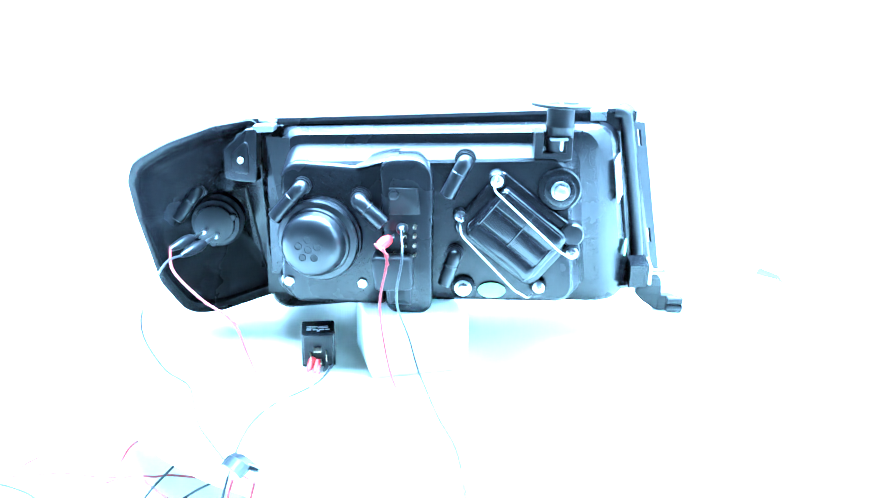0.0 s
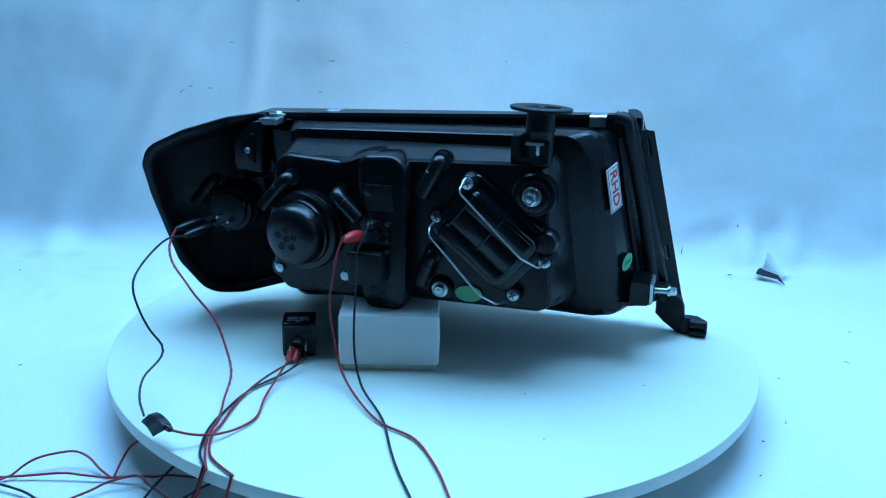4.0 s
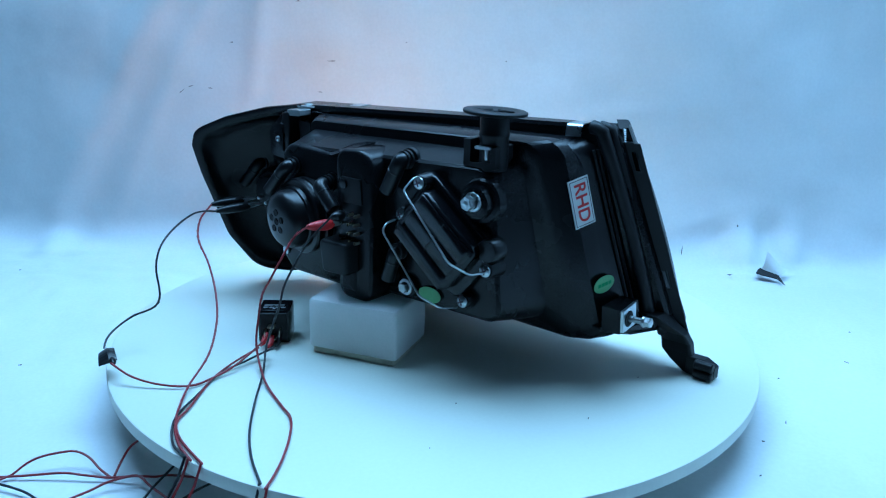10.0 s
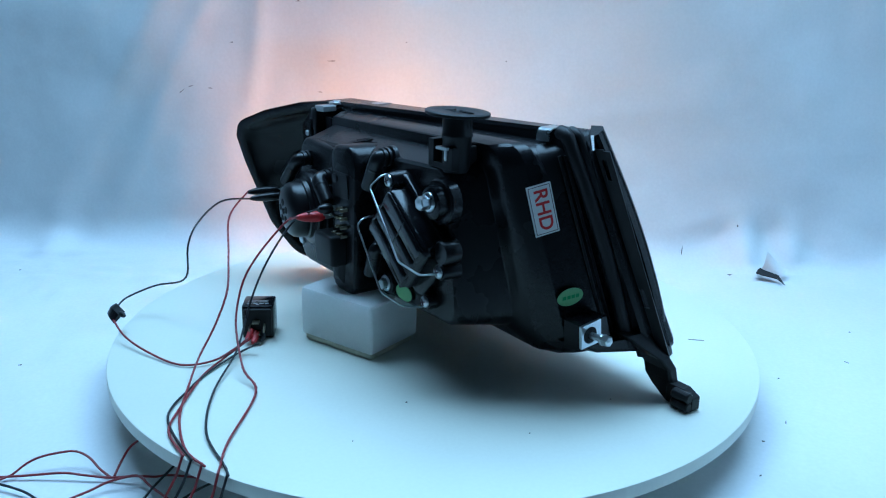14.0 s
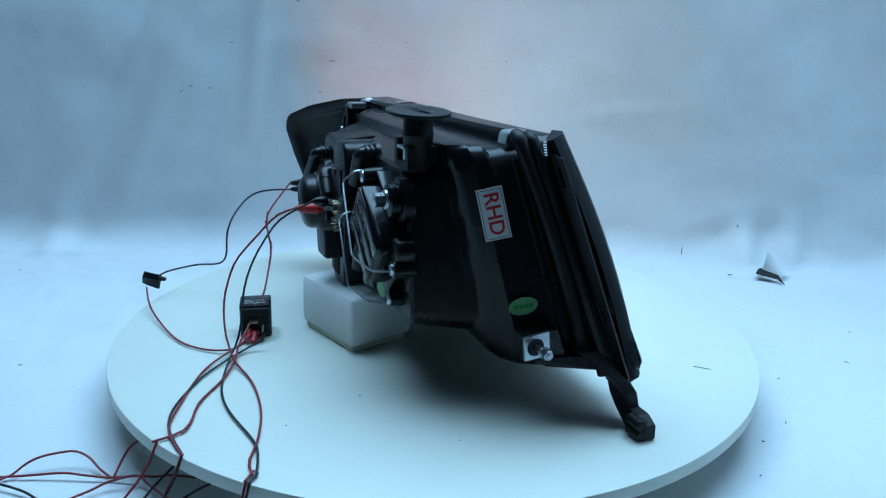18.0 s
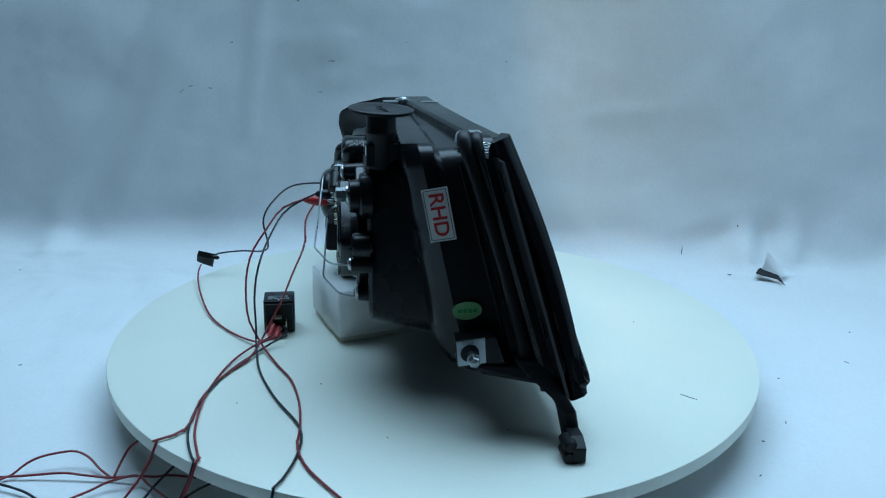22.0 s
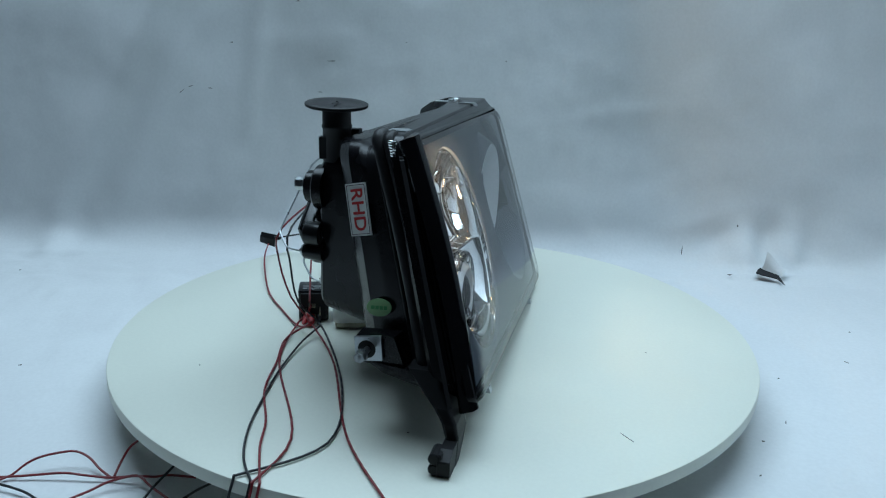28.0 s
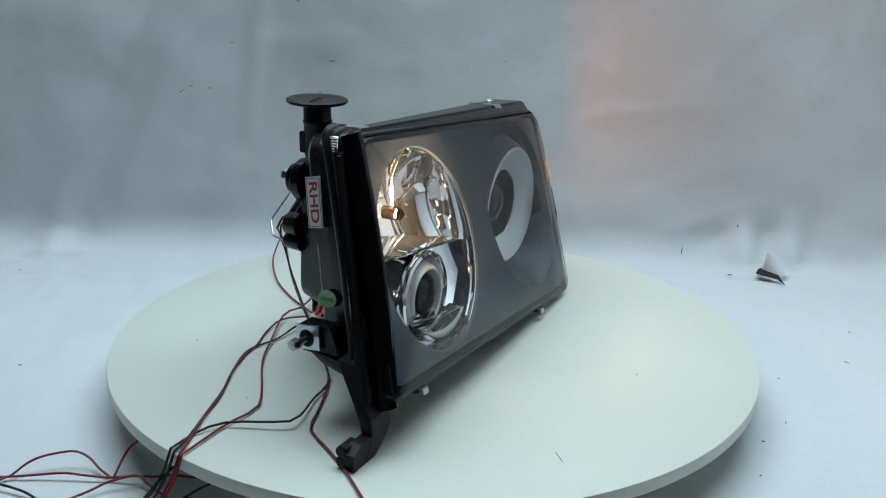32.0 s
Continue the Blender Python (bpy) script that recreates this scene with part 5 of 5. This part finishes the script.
shape("lamp_red", 8, [(-130,-20,120), (-132,-2,105), (-145,-5,88), (-157,-11,70), (-161,-10,52), (-166,-12,30), (-167,-12,16), (-170,-31,4), (-177,-73,2), (-176,-105,2), (-174,-128,2), (-182,-157,2), (-197,-187,2), (-217,-206,2), (-227,-215,-20), (-248,-236,-43)])
shape("lamp_red", 10, [(-130,-20,120), (-139,-8,108), (-153,-17,92), (-163,-17,75), (-169,-11,60), (-173,-11,40), (-177,-17,22), (-178,-27,9), (-180,-66,3), (-177,-104,2), (-175,-127,2), (-182,-154,2), (-196,-186,2), (-210,-210,2), (-211,-211,2), (-220,-220,-20), (-242,-242,-43)])
shape("lamp_red", 12, [(-130,-20,120), (-141,-2,108), (-155,-8,92), (-167,-11,75), (-176,-11,60), (-181,-22,40), (-185,-28,22), (-183,-42,10), (-178,-73,3), (-170,-107,2), (-173,-132,2), (-183,-164,2), (-193,-194,2), (-199,-218,2), (-202,-221,2), (-211,-231,-20), (-231,-253,-43)])
shape("lamp_red", 14.5, [(-130,-20,120), (-142,-5,110), (-173,-20,75), (-185,-41,40), (-177,-94,12), (-164,-124,3), (-179,-201,2), (-180,-239,2), (-187,-249,-20), (-205,-273,-43)])
shape("lamp_red", 18, [(-130,-20,120), (-148,-21,112), (-164,-32,95), (-180,-45,75), (-186,-56,55), (-186,-68,38), (-180,-84,20), (-172,-96,8), (-161,-113,4), (-145,-132,2), (-130,-157,2), (-115,-193,2), (-106,-231,2), (-103,-260,2), (-96,-276,2), (-98,-282,2), (-102,-294,-20), (-112,-323,-43)])
shape("lamp_red", 20, [(-130,-20,120), (-148,-23,110), (-178,-40,75), (-173,-76,40), (-150,-104,12), (-89,-166,3), (-48,-253,2), (-3,-299,2), (-3,-312,-20), (-3,-342,-43)])
shape("lamp_red", 22, [(-130,-20,120), (-147,-31,112), (-153,-53,95), (-159,-67,78), (-159,-79,60), (-152,-93,40), (-145,-101,24), (-136,-103,10), (-118,-117,4), (-95,-136,2), (-70,-157,2), (-45,-189,2), (-25,-224,2), (-14,-248,2), (7,-271,2), (43,-294,2), (45,-307,-20), (49,-337,-43)])
shape("lamp_red", 24, [(-130,-20,120), (-144,-55,110), (-146,-84,75), (-124,-103,40), (-100,-97,12), (-27,-149,3), (41,-243,2), (96,-278,2), (102,-281,2), (106,-293,-20), (116,-322,-43)])
shape("lamp_red", 25, [(-130,-20,120), (-144,-55,110), (-113,-116,70), (-121,-100,40), (-117,-77,16), (-83,-94,8), (-37,-125,3), (2,-164,2), (39,-216,2), (64,-244,2), (88,-261,2), (107,-271,2), (116,-275,2), (122,-287,-20), (133,-315,-43)])
shape("lamp_red", 28, [(-130,-20,120), (-77,-122,110), (-100,-109,75), (-84,-109,40), (-76,-93,12), (-9,-124,3), (91,-201,2), (168,-239,2), (175,-242,2), (183,-253,-20), (200,-277,-43)])
shape("lamp_red", 30, [(-130,-20,120), (-77,-122,110), (-100,-109,75), (-84,-109,40), (15,-126,4), (46,-139,2), (87,-162,2), (120,-185,2), (143,-198,2), (172,-206,2), (193,-210,2), (211,-212,2), (220,-221,-20), (241,-243,-43)])
shape("lamp_red", 32, [(-130,-20,120), (-77,-122,110), (-100,-109,75), (-84,-109,40), (20,-130,4), (58,-147,3), (88,-169,2), (109,-187,2), (121,-192,2), (148,-193,2), (173,-195,2), (192,-198,2), (219,-203,2), (229,-212,-20), (251,-233,-43)])
shape("lamp_black", 1, [(-111,-30,130), (-130,-44,115), (-132,-44,80), (-120,-47,40), (-125,-61,10), (-156,-100,3), (-189,-136,2), (-231,-173,2), (-239,-180,2), (-249,-188,-20), (-273,-206,-43)])
shape("lamp_black", 3, [(-111,-30,130), (-128,-45,115), (-131,-54,80), (-134,-64,40), (-138,-75,10), (-153,-114,3), (-185,-154,2), (-212,-195,2), (-218,-205,2), (-228,-213,-20), (-249,-234,-43)])
shape("lamp_black", 6, [(-111,-30,130), (-106,-2,105), (-112,-5,90), (-114,1,72), (-121,3,52), (-125,5,28), (-131,0,10), (-144,-18,3), (-162,-54,2), (-174,-84,2), (-193,-119,2), (-210,-150,2), (-219,-172,2), (-227,-192,2), (-237,-200,-20), (-260,-220,-43)])
shape("lamp_black", 8, [(-111,-30,130), (-119,-7,108), (-131,-15,92), (-142,-21,74), (-147,-19,56), (-152,-17,34), (-155,-11,15), (-163,-27,4), (-177,-69,2), (-192,-102,2), (-210,-142,2), (-219,-175,2), (-234,-187,2), (-244,-195,-20), (-268,-214,-43)])
shape("lamp_black", 10, [(-111,-30,130), (-130,-23,108), (-144,-31,92), (-153,-27,72), (-158,-27,54), (-164,-21,32), (-169,-18,14), (-178,-45,3), (-195,-93,2), (-208,-137,2), (-214,-173,2), (-215,-205,2), (-224,-214,-20), (-246,-235,-43)])
shape("lamp_black", 12, [(-111,-30,130), (-132,-15,108), (-146,-26,92), (-155,-21,74), (-162,-22,56), (-170,-27,36), (-177,-29,18), (-182,-43,7), (-192,-81,2), (-203,-118,2), (-210,-157,2), (-209,-194,2), (-219,-203,2), (-229,-212,-20), (-251,-232,-43)])
shape("lamp_black", 14.5, [(-111,-30,130), (-132,-5,115), (-158,-20,80), (-175,-14,40), (-185,-54,10), (-199,-121,3), (-194,-192,2), (-167,-248,2), (-175,-258,-20), (-192,-283,-43)])
shape("lamp_black", 18, [(-111,-30,130), (-141,-32,112), (-153,-51,94), (-161,-66,74), (-165,-74,54), (-165,-82,34), (-167,-90,16), (-170,-101,5), (-165,-135,2), (-155,-167,2), (-138,-196,2), (-110,-231,2), (-100,-250,2), (-93,-278,2), (-95,-284,2), (-99,-296,-20), (-109,-325,-43)])
shape("lamp_black", 20, [(-111,-30,130), (-144,3,115), (-169,-16,80), (-175,-45,40), (-146,-117,10), (-107,-181,3), (-63,-224,2), (-42,-296,2), (-44,-309,-20), (-48,-339,-43)])
shape("lamp_black", 22, [(-111,-30,130), (-140,-36,112), (-137,-75,94), (-133,-101,74), (-134,-107,48), (-135,-105,22), (-128,-117,6), (-104,-151,2), (-68,-188,2), (-31,-218,2), (-16,-238,2), (-7,-264,2), (-3,-287,2), (-3,-299,2), (-3,-312,-20), (-3,-342,-43)])
shape("lamp_black", 24, [(-111,-30,130), (-133,-47,115), (-155,-44,80), (-124,-86,40), (-89,-108,10), (-21,-170,3), (35,-242,2), (24,-298,2), (26,-311,-20), (28,-341,-43)])
shape("lamp_black", 25, [(-111,-30,130), (-133,-47,115), (-98,-106,70), (-106,-97,45), (-111,-83,18), (-92,-87,10), (-50,-125,5), (-13,-158,3), (23,-193,2), (40,-211,2), (50,-232,2), (53,-263,2), (43,-287,2), (36,-297,2), (38,-310,-20), (41,-339,-43)])
shape("lamp_black", 28, [(-111,-30,130), (-57,-128,115), (-61,-126,80), (-68,-113,40), (-61,-91,10), (29,-149,3), (90,-218,2), (76,-289,2), (79,-302,-20), (87,-331,-43)])
shape("lamp_black", 30, [(-111,-30,130), (-57,-128,115), (-61,-126,80), (-68,-113,40), (20,-125,4), (57,-144,3), (83,-165,4), (111,-204,5), (108,-216,4), (96,-229,2), (98,-251,2), (108,-271,2), (111,-278,2), (116,-290,-20), (127,-317,-43)])
shape("lamp_black", 32, [(-111,-30,130), (-57,-128,115), (-61,-126,80), (-68,-113,40), (31,-134,4), (58,-147,3), (75,-168,3), (102,-195,6), (99,-210,6), (76,-241,4), (75,-264,2), (84,-280,2), (87,-286,2), (91,-298,-20), (100,-327,-43)])
shape("relay_red_tail", 1, [(-160,19,10), (-191,22,4), (-221,15,2), (-261,-5,2), (-288,-20,2), (-295,-47,2), (-308,-49,-20), (-338,-54,-43)])
shape("relay_red_tail", 8, [(-172,4,10), (-196,1,4), (-222,-19,2), (-251,-57,2), (-269,-82,2), (-262,-143,2), (-274,-150,-20), (-300,-164,-43)])
shape("relay_red_tail", 14.5, [(-178,-40,10), (-191,-53,4), (-209,-91,2), (-218,-148,2), (-221,-183,2), (-206,-217,2), (-215,-226,-20), (-236,-248,-43)])
shape("relay_red_tail", 20, [(-149,-99,10), (-164,-115,4), (-169,-147,2), (-159,-203,2), (-145,-245,2), (-118,-275,2), (-124,-286,-20), (-136,-314,-43)])
shape("relay_red_tail", 24, [(-93,-103,10), (-107,-118,4), (-101,-157,2), (-79,-212,2), (-47,-255,2), (-17,-292,2), (-18,-298,2), (-19,-311,-20), (-21,-341,-43)])
shape("relay_red_tail", 25, [(-93,-93,8), (-99,-109,4), (-91,-137,2), (-72,-164,2), (-58,-202,2), (-43,-224,2), (-18,-252,2), (4,-282,2), (20,-298,2), (21,-311,-20), (23,-341,-43)])
shape("relay_red_tail", 28, [(-76,-96,10), (-76,-123,4), (-46,-157,2), (-11,-197,2), (31,-228,2), (58,-254,2), (96,-283,2), (100,-295,-20), (110,-324,-43)])
shape("relay_red_tail", 30, [(-78,-97,8), (-76,-112,4), (-61,-131,2), (-22,-157,2), (14,-185,2), (65,-215,2), (93,-236,2), (125,-256,2), (140,-264,2), (146,-276,-20), (160,-302,-43)])
shape("relay_red_tail", 32, [(-74,-100,8), (-89,-120,4), (-75,-142,2), (-49,-164,2), (-37,-179,2), (-10,-202,2), (29,-228,2), (53,-249,2), (82,-271,2), (97,-283,2), (101,-295,-20), (111,-324,-43)])
shape("relay_black_tail", 1, [(-142,18,10), (-166,17,4), (-207,22,2), (-240,14,2), (-265,1,2), (-283,-12,2), (-298,-25,2), (-311,-26,-20), (-341,-28,-43)])
shape("relay_black_tail", 8, [(-158,0,10), (-182,0,4), (-211,-8,2), (-239,-39,2), (-266,-67,2), (-279,-98,2), (-275,-117,2), (-287,-122,-20), (-315,-134,-43)])
shape("relay_black_tail", 14.5, [(-167,-48,10), (-181,-47,4), (-202,-78,2), (-216,-114,2), (-225,-163,2), (-197,-225,2), (-206,-234,-20), (-226,-257,-43)])
shape("relay_black_tail", 20, [(-137,-89,10), (-150,-104,4), (-162,-151,2), (-160,-193,2), (-151,-238,2), (-124,-272,2), (-129,-284,-20), (-142,-311,-43)])
shape("relay_black_tail", 24, [(-88,-92,10), (-98,-105,4), (-94,-166,2), (-77,-221,2), (-43,-272,2), (-22,-295,2), (-15,-299,2), (-16,-312,-20), (-18,-342,-43)])
shape("relay_black_tail", 25, [(-81,-82,8), (-87,-101,4), (-83,-132,2), (-72,-164,2), (-61,-199,2), (-42,-229,2), (-20,-263,2), (6,-289,2), (17,-298,2), (18,-311,-20), (20,-341,-43)])
shape("relay_black_tail", 28, [(-65,-91,10), (-60,-117,4), (-31,-166,2), (0,-207,2), (32,-245,2), (62,-271,2), (89,-285,2), (93,-298,-20), (102,-327,-43)])
shape("relay_black_tail", 30, [(-69,-81,8), (-59,-106,4), (-37,-130,2), (0,-167,2), (34,-198,2), (69,-229,2), (96,-249,2), (114,-259,2), (131,-269,2), (137,-280,-20), (150,-307,-43)])
shape("relay_black_tail", 32, [(-68,-100,8), (-64,-120,4), (-52,-143,2), (-42,-175,2), (-10,-202,2), (20,-222,2), (55,-251,2), (80,-272,2), (92,-285,2), (96,-297,-20), (105,-326,-43)])

RODS = 46


def even_steps(points, count):
    """count + 1 places at even steps along a smooth line."""
    line = smooth_line(points, 8)
    sums = [0.0]
    for a, b in zip(line, line[1:]):
        sums.append(sums[-1] + (b - a).length)
    out = []
    k = 0
    for i in range(count + 1):
        want = sums[-1] * i / count
        while k < len(sums) - 2 and sums[k + 1] < want:
            k += 1
        f = (want - sums[k]) / max(sums[k + 1] - sums[k], 1e-6)
        out.append(line[k].lerp(line[k + 1], f))
    return out


def even_run(points):
    """RODS + 1 places along a wire; the last rods hang over the board's rim."""
    if points[-1][2] > 0:
        return even_steps(points, RODS)
    return even_steps(points[:-2], RODS - 4) + even_steps(points[-3:], 4)[1:]


def round_axis(runs):
    """The runs as distance from the board's axis, angle and height, with no jump of angle from one time to the next."""
    out = []
    last = None
    for t, run in runs:
        angles = [math.atan2(p.y, p.x) for p in run]
        if last:
            angles = [a + 2 * math.pi * round((b - a) / (2 * math.pi)) for a, b in zip(angles, last)]
        last = angles
        out.append((t, [v for p, a in zip(run, angles) for v in (math.hypot(p.x, p.y), a, p.z)]))
    return out


def build_wire(name, mat, label):
    """A wire as a chain of short rigid pieces; returns it with its runs and pieces."""
    wire = tagged(new("wire"), label, "wire", "test wires of the headlight")
    runs = [(t, even_run(p)) for t, p in SHAPES[name]]
    pieces = []
    for i in range(RODS):
        half = 0.5 * max((run[i + 1] - run[i]).length for t, run in runs) + 0.4
        bm = bmesh.new()
        turned(bm, (0, 0, -half), (0, 0, 1), [(-0.7, 0.35), (-0.3, 0.8), (0, 0.95), (2 * half, 0.95), (2 * half + 0.3, 0.8), (2 * half + 0.7, 0.35)], 8)
        pieces.append(part("wire_piece", bm, mat, wire, angle=60))
    return wire, round_axis(runs), pieces


wires = [
    build_wire("corner_black", BLACKWIRE, "thin black wire from the indicator to a taped joint"),
    build_wire("relay_red_lead", REDWIRE, "thin red wire from the taped joint to the relay"),
    build_wire("corner_red", REDWIRE, "thin red wire from the indicator to the board's edge"),
    build_wire("lamp_red", REDWIRE, "thin red wire from a headlight terminal over the board"),
    build_wire("lamp_black", BLACKWIRE, "thin black wire from a headlight terminal over the board"),
    build_wire("relay_red_tail", REDWIRE, "thin red wire from the relay to the board's edge"),
    build_wire("relay_black_tail", BLACKWIRE, "thin black wire from the relay to the board's edge"),
]


def build_joint():
    joint = tagged(new("taped_joint"), "wire joint wrapped in a flag of black tape", "taped joint")
    bm = bmesh.new()
    loops = []
    for k in range(7):
        x = -10 + k * 20 / 6
        bow = 2.2 * math.sin(k / 6 * math.pi)
        loops.append([(x, -6.5 - 0.4 * k, 0.2 + bow - 0.8), (x, 0, 2.0 + bow), (x, 6.0, 0.4 + bow), (x, 6.0, -0.8 + bow), (x, 0, -1.6 + bow), (x, -6.5 - 0.4 * k, -0.8 + bow - 1.2)])
    loft(bm, loops)
    part("tape_flag", bm, RUBBER, joint, smooth=False)
    bm = bmesh.new()
    turned(bm, (8, 2, 0), (1, 0.1, 0), [(0, 2.6), (6, 2.4), (8, 1.4)], 12)
    part("tape_neck", bm, RUBBER, joint)
    return joint


joint = build_joint()


def floor_wire(mat, points):
    label = "thin red wire lying on the cloth beside the turntable" if mat is REDWIRE else "thin black wire lying on the cloth beside the turntable"
    wire = tagged(new("floor_wire"), label, "wire", "wires on the floor")
    bm = bmesh.new()
    tube(bm, smooth_line(points, 8), 0.95, 8)
    part("strand", bm, mat, wire)


def build_floor_wires():
    floor_wire(REDWIRE, [(-330, -211, 2), (-320, -203, 3), (-313, -195, 7), (-304, -191, 11), (-291, -187, 13), (-278, -184, 13), (-267, -186, 9), (-256, -194, 4), (-245, -202, 2)])
    floor_wire(REDWIRE, [(-333, -205, 2), (-307, -203, 3), (-281, -202, 5), (-264, -203, 4), (-244, -204, 3), (-224, -206, 6), (-210, -205, 5), (-200, -201, 4), (-180, -202, 3)])
    floor_wire(REDWIRE, [(-270, -238, 2), (-263, -230, 2), (-252, -223, 4), (-243, -216, 6), (-232, -212, 8), (-221, -209, 8), (-209, -218, 5), (-194, -228, 2), (-186, -236, 2)])
    floor_wire(REDWIRE, [(-217, -178, 30), (-229, -181, 22), (-236, -182, 16), (-241, -187, 8), (-242, -202, 3)])
    floor_wire(BLACKWIRE, [(-328, -215, 4), (-321, -217, 4), (-310, -221, 4), (-299, -225, 3), (-289, -231, 2), (-280, -238, 2)])
    floor_wire(BLACKWIRE, [(-213, -239, 2), (-210, -230, 3), (-206, -219, 6), (-196, -207, 14), (-190, -205, 20)])
    floor_wire(BLACKWIRE, [(-186, -236, 2), (-181, -229, 3), (-173, -221, 5), (-164, -217, 8), (-154, -213, 10)])


build_floor_wires()


# ---------------------------------------------------------------- motion
def angle(t):
    """The turntable's turn in degrees."""
    return 60.437 - 3.7065 * t + 0.002695 * t * t


TIMES = [i * 2.0 for i in range(17)]


def spinning(turn):
    return [(t, pose(0, 0, ZT, 0, 0, angle(t) + turn)) for t in TIMES]


def eased(rows, t):
    """Values between rows of (t, values), linear."""
    if t <= rows[0][0]:
        (t0, a), (t1, b) = rows[0], rows[1]
    else:
        k = max(i for i in range(len(rows)) if rows[i][0] <= t)
        k = min(k, len(rows) - 2)
        (t0, a), (t1, b) = rows[k], rows[k + 1]
    f = (t - t0) / (t1 - t0)
    return [x + (y - x) * f for x, y in zip(a, b)]


RELAY_ROWS = [(0.3, (-132, 40, 8)), (6, (-140, 32, 4)), (8, (-145, 30, 0)), (13, (-167, 2, 2)), (16.5, (-172, -35, 11)),
              (20, (-152, -67, 10)), (24, (-111, -73, 8)), (28, (-96, -72, 6)), (32, (-90, -72, 4))]


def relay_pose(t):
    x, y, yaw = eased(RELAY_ROWS, t)
    p = Matrix.Rotation(radians(angle(t)), 4, "Z") @ mm((x, y, 0))
    return Matrix.Translation((p.x, p.y, ZT)) @ pose(0, 0, 0, 0, 0, yaw)


def turned_place(values, t):
    r, a, z = values
    return Matrix.Translation((0, 0, ZT)) @ Matrix.Rotation(radians(angle(t)) + a, 4, "Z") @ mm((r, 0, z))


def piece_pose(runs, i, t):
    """Where the wire's piece i lies at t, its long axis along the wire."""
    v = eased(runs, t)
    a, b = turned_place(v[3 * i:3 * i + 3], t), turned_place(v[3 * i + 3:3 * i + 6], t)
    return Matrix.Translation((a + b) / 2) @ Vector((0, 0, -1)).rotation_difference(b - a).to_matrix().to_4x4()


def joint_pose(t):
    va, vb = eased(wires[0][1], t), eased(wires[1][1], t)
    a, b = turned_place(va[-3:], t), turned_place(vb[:3], t)
    along = (b - turned_place(va[-9:-6], t))
    yaw = math.degrees(math.atan2(along.y, along.x))
    m = (a + b) / 2
    late = min(max((t - 10) / 8, 0), 1)
    return pose(m.x, m.y, m.z + 0.004 * late, 8 + 62 * late, 6, yaw * (1 - late) - 15 * late)


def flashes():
    """Indicator blinks: its glowing filament rises from an added opaque can and sinks back."""
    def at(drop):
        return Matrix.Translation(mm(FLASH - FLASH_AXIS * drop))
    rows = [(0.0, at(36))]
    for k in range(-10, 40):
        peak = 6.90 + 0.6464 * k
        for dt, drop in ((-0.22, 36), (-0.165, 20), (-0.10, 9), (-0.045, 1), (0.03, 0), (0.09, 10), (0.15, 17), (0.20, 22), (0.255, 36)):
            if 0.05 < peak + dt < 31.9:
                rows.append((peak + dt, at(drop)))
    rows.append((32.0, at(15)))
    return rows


def motions():
    walk(turntable, spinning(0))
    walk(headlight, spinning(-63))
    walk(foam_block, spinning(-63))
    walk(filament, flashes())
    walk(relay, [(t, relay_pose(t)) for t in TIMES])
    for clip in clips:
        walk(clip, spinning(-63))
    for wire, runs, pieces in wires:
        for i, piece in enumerate(pieces):
            walk(piece, [(t, piece_pose(runs, i, t)) for t in range(33)])
    walk(joint, [(t, joint_pose(t)) for t in TIMES])


motions()
